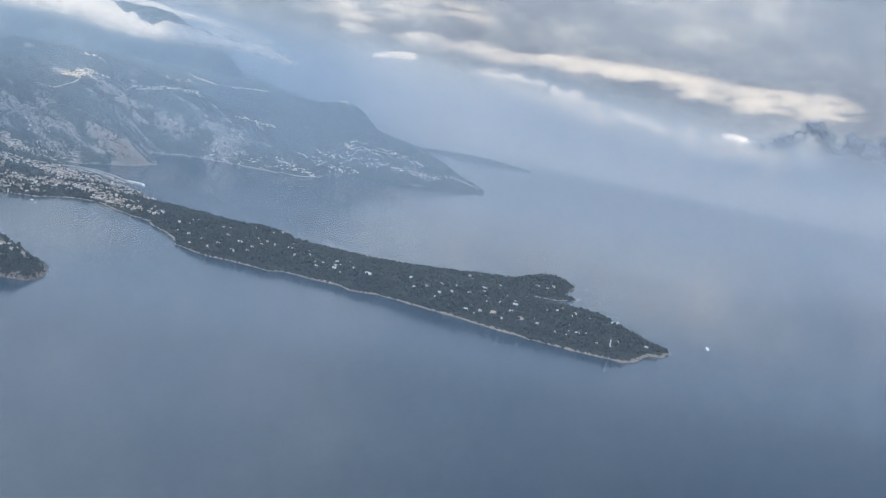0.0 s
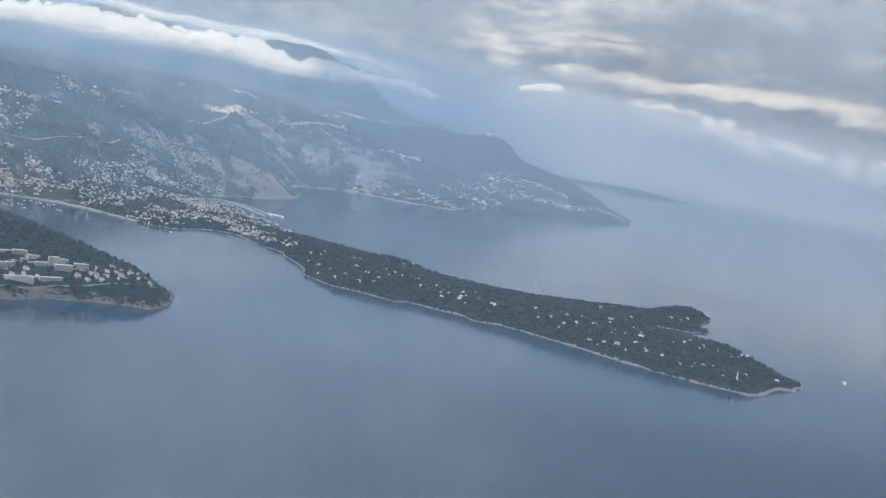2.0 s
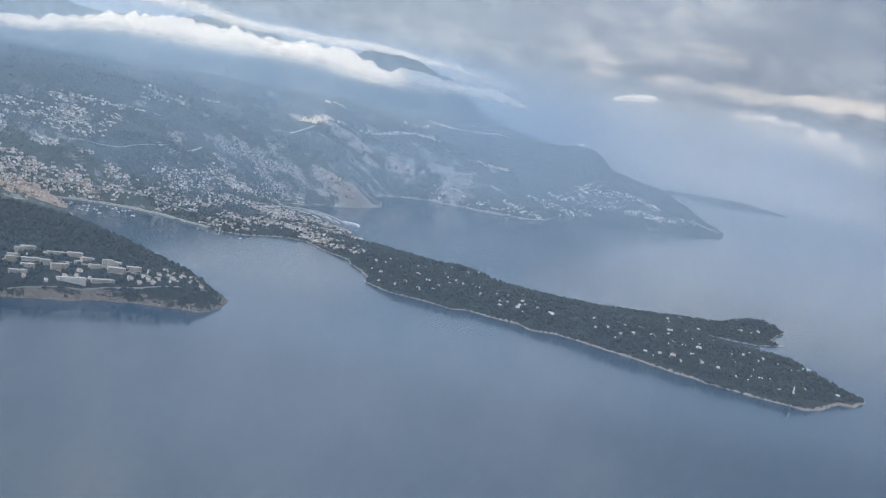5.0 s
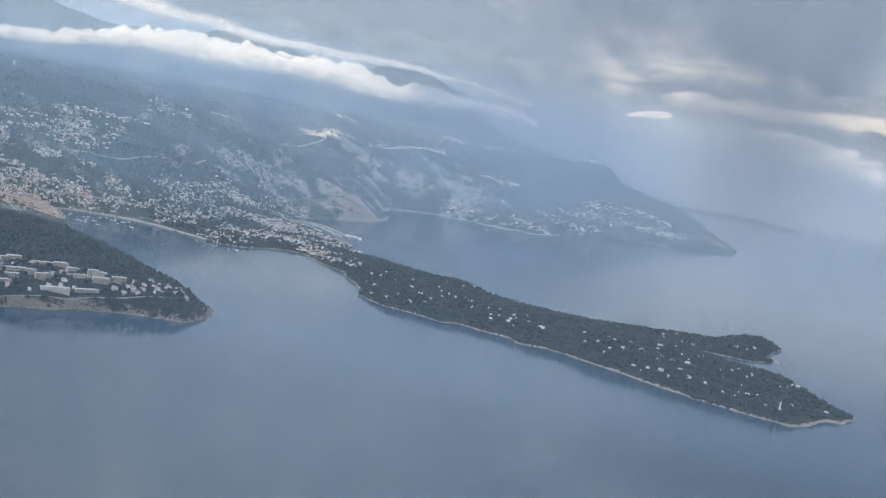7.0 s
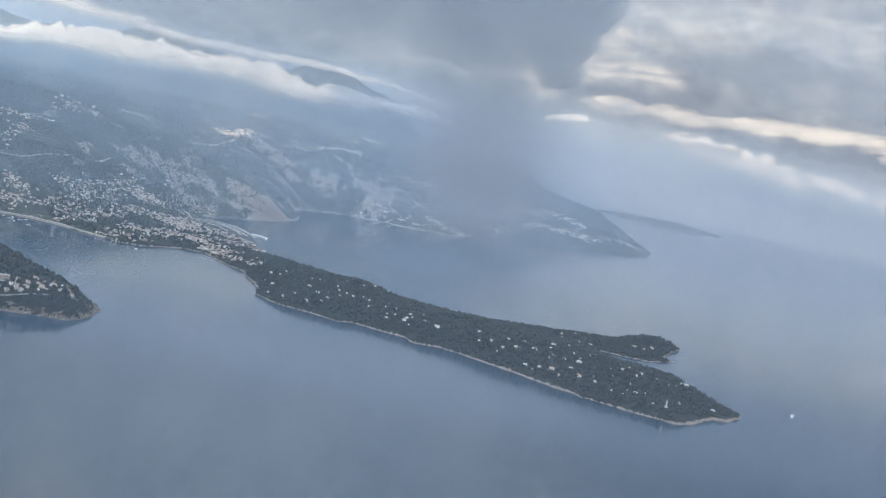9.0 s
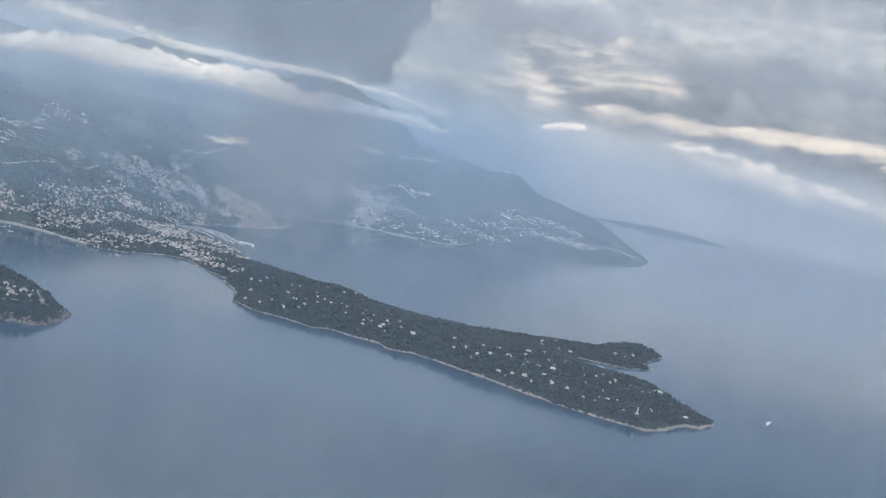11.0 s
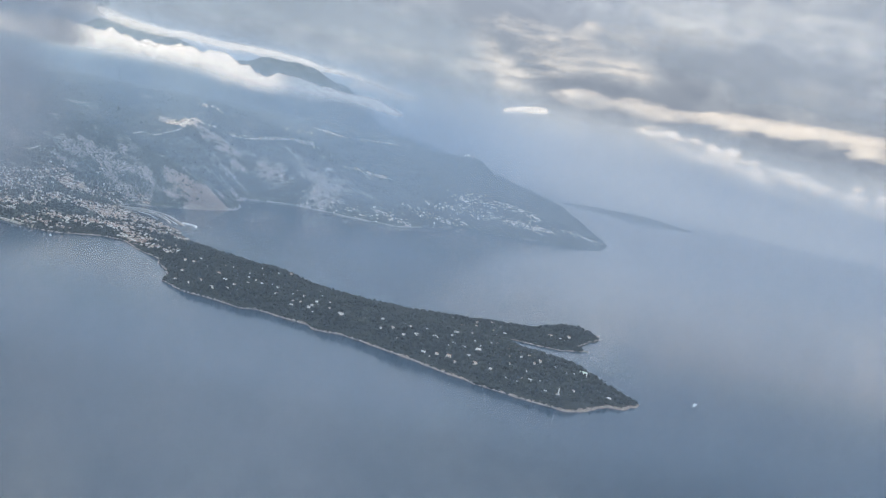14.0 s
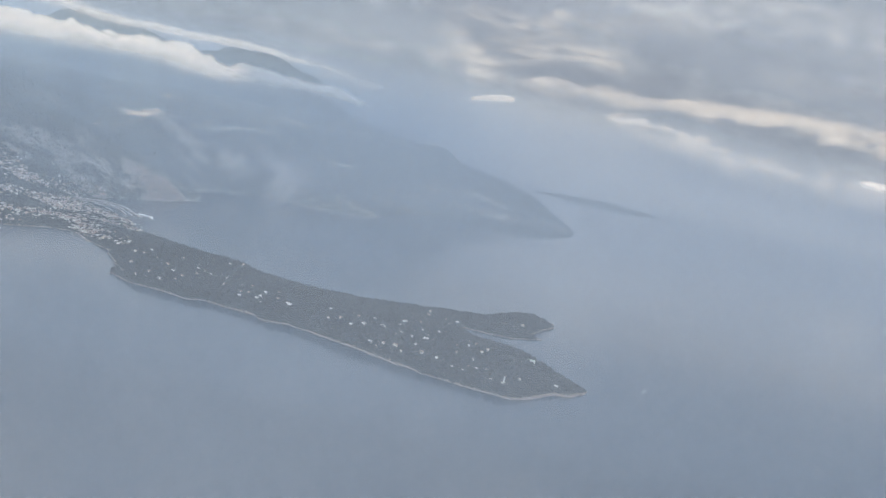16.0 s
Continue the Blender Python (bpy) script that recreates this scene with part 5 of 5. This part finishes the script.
# ---- woods and rocks ----
def crowns(name, label, x, y, z, size, tall, mat, seed, rings=3, sides=7):
    """Tree crowns as lumpy uneven domes, joined."""
    r = np.random.default_rng(seed)
    base = [(0, 0, 1.0)]
    for k in range(rings):
        t = (k + 1) / rings
        rad, h = (0.62, 1.0, 0.78)[k] if rings == 3 else (0.8, 0.9)[k], (0.80, 0.42, 0.0)[k] if rings == 3 else (0.6, 0.0)[k]
        base += [(rad * math.cos(2 * math.pi * (j + 0.5 * (k % 2)) / sides), rad * math.sin(2 * math.pi * (j + 0.5 * (k % 2)) / sides), h) for j in range(sides)]
    base = np.array(base)
    fs = [(0, 1 + j, 1 + (j + 1) % sides) for j in range(sides)]
    tri = []
    for k in range(rings - 1):
        for j in range(sides):
            a, b = 1 + k * sides + j, 1 + k * sides + (j + 1) % sides
            tri += [(a, a + sides, b), (b, a + sides, b + sides)]
    fs = np.array(fs + tri)
    n = len(x)
    ang = r.uniform(0, 2 * math.pi, n)
    jit = 1 + r.uniform(-0.28, 0.28, (n, len(base), 3))
    v = base[None] * jit
    c, s = np.cos(ang)[:, None], np.sin(ang)[:, None]
    vx, vy = v[..., 0] * c - v[..., 1] * s, v[..., 0] * s + v[..., 1] * c
    size, tall = size[:, None], tall[:, None]
    co = np.stack([x[:, None] + vx * size, y[:, None] + vy * size, z[:, None] - 0.25 + v[..., 2] * tall], -1).reshape(-1, 3)
    faces = (fs[None] + (np.arange(n) * len(base))[:, None, None]).reshape(-1, 3)
    me = bpy.data.meshes.new(name)
    me.vertices.add(len(co))
    me.vertices.foreach_set("co", co.ravel().astype(np.float32))
    me.loops.add(faces.size)
    me.loops.foreach_set("vertex_index", faces.ravel().astype(np.int32))
    me.polygons.add(len(faces))
    me.polygons.foreach_set("loop_start", np.arange(0, faces.size, 3, dtype=np.int32))
    me.update(calc_edges=True)
    me.materials.append(mat)
    return tagged(new(name, me), label, "trees", kind="stuff")


def wood(name, label, x0, x1, y0, y1, count, shore, size, mat, seed, rings=3, thin=0.0, zone=None):
    r = np.random.default_rng(seed)
    x, y = r.uniform(x0, x1, count), r.uniform(y0, y1, count)
    z, d = height(x, y)
    ok = d > shore
    if thin:
        ok &= fbm(x / 40, y / 40, 4, seed) + r.uniform(-0.12, 0.12, count) > thin
    if zone is not None:
        ok &= zone(x, y)
    x, y, z, d = x[ok], y[ok], z[ok], d[ok]
    for hx, hy, rad in PLACED:
        if x0 - 5 < hx < x1 + 5 and y0 - 5 < hy < y1 + 5:
            # the side towards the sea is kept open
            far = np.hypot(x - hx + 1.2, y - hy + 1.3)
            ok = far > rad
            x, y, z, d = x[ok], y[ok], z[ok], d[ok]
    s = size * (0.5 + 1.5 * r.uniform(0, 1, len(x)) ** 3.0)
    t = s * r.uniform(1.1, 2.1, len(x)) * (0.55 + 0.45 * smooth(d, shore, shore + 10))
    return crowns(name, label, x, y, z, s, t, mat, seed + 1, rings)


wood("cape_woods", "dense dark pine woods covering the cape", -125, 125, 0, 470, 36000, 0.7, 0.95, PINE, 31, zone=lambda x, y: ~((y < 5) & (x > -14)))
wood("point_woods", "dark pine woods on the low point", 95, 320, 160, 300, 9000, 0.7, 0.95, PINE, 33, zone=lambda x, y: x < 303)
wood("headland_woods", "dense dark pine woods over the headland", -560, -290, 225, 560, 23000, 5.5, 0.9, PINE, 35)
wood("cliff_scrub", "patchy scrub clinging to the headland cliff", -480, -290, 215, 330, 20000, 1.2, 0.6, PINE, 36, 2, thin=0.45, zone=lambda x, y: inland(x, y) < 9)
wood("town_trees", "garden trees between the harbour town houses", -140, 130, 460, 790, 16000, 2.5, 0.75, PINE, 37, thin=0.30)
wood("slope_trees", "trees and scrub on the bay slopes", -330, 260, 640, 1000, 26000, 4.0, 0.85, SCRUB, 39, 2, thin=0.40)
wood("hill_scrub", "scrub oak and pine over the limestone hills", -300, 1350, 880, 1450, 24000, 6.0, 1.3, SCRUB, 41, 2, thin=0.46)


def pine(label, height_m, spread, seed):
    """An umbrella pine: leaning tapered trunk, limbs and a flat crown of clumps."""
    r = np.random.default_rng(seed)
    thing = new("pine_tree")
    bm = bmesh.new()
    rod(bm, 0, 0, -0.4, 0.10, 0.05, height_m * 0.85 + 0.4, 7)
    for k in range(5):
        a = 2 * math.pi * k / 5 + 0.3
        vs = rod(bm, 0, 0, 0, 0.04, 0.015, spread * 0.8, 5)
        m = Matrix.Translation((0, 0, height_m * 0.66)) @ Matrix.Rotation(a, 4, "Z") @ Matrix.Rotation(radians(62), 4, "Y")
        for v in vs:
            v.co = m @ v.co
    part("trunk", bm, BARK, thing)
    bm = bmesh.new()
    for k in range(26):
        a, q = r.uniform(0, 2 * math.pi), math.sqrt(r.uniform(0, 1))
        vs = bmesh.ops.create_icosphere(bm, subdivisions=1, radius=spread * r.uniform(0.18, 0.32))["verts"]
        off = Vector((math.cos(a) * q * spread * 0.85, math.sin(a) * q * spread * 0.85, height_m * (0.88 + 0.14 * (1 - q * q)) + r.uniform(-0.1, 0.1)))
        for v in vs:
            v.co = Vector((v.co.x, v.co.y, v.co.z * 0.6)) * r.uniform(0.8, 1.2) + off
    part("crown", bm, PINE, thing)
    return tagged(thing, label, "tree", "tall pines on the ridges")


pines = [pine("tall umbrella pine with a flat dark crown", 3.6, 1.4, 1), pine("broad stone pine with a rounded dark crown", 3.0, 1.7, 2)]
PINE_LINE = [(48, 388), (42, 380), (54, 378), (30, 360), (60, 400), (36, 400), (3, 175), (8, 190), (5, 210), (10, 240), (14, 262), (20, 150), (35, 128), (50, 105), (66, 80), (84, 68), (96, 50), (90, 36), (76, 30), (245, 216), (256, 222), (266, 214), (238, 220), (280, 224), (150, 226), (120, 240), (20, 440), (35, 455), (45, 470), (-366, 352), (-350, 310), (-340, 285), (-332, 268), (-326, 256), (-318, 250), (-312, 256), (-372, 366), (-358, 330)]
for k, (x, y) in enumerate(PINE_LINE):
    if k < 2:
        first(pines[k], x, y, 40 * k)
    else:
        put(pines[k % 2], x, y, float(rng.uniform(0, 360)), float(rng.uniform(0.75, 1.1)))


def boulders(name, label, x0, x1, y0, y1, count, near, far, size, seed):
    r = np.random.default_rng(seed)
    x, y = r.uniform(x0, x1, count), r.uniform(y0, y1, count)
    z, d = height(x, y)
    ok = (d > near) & (d < far)
    x, y, z = x[ok], y[ok], np.maximum(z[ok], -0.2)
    s = size * r.uniform(0.4, 1.5, len(x)) ** 1.5
    ob = crowns(name, label, x, y, z, s, s * r.uniform(0.6, 1.2, len(x)), ROCKS, seed + 1, 2, 5)
    ob["category"] = "rocks"


ROCKS = island_paint("pale_shore_rock", [(0.46, 0.41, 0.35), (0.36, 0.31, 0.26), (0.50, 0.45, 0.39), (0.28, 0.235, 0.195)], 0.9)
boulders("shore_rocks", "pale broken rocks along the cape's shore", -125, 320, -12, 480, 30000, -1.0, 0.8, 0.45, 51)
boulders("cliff_rocks", "pale broken rocks below the headland", -470, -290, 215, 330, 7000, -1.0, 0.9, 0.45, 53)
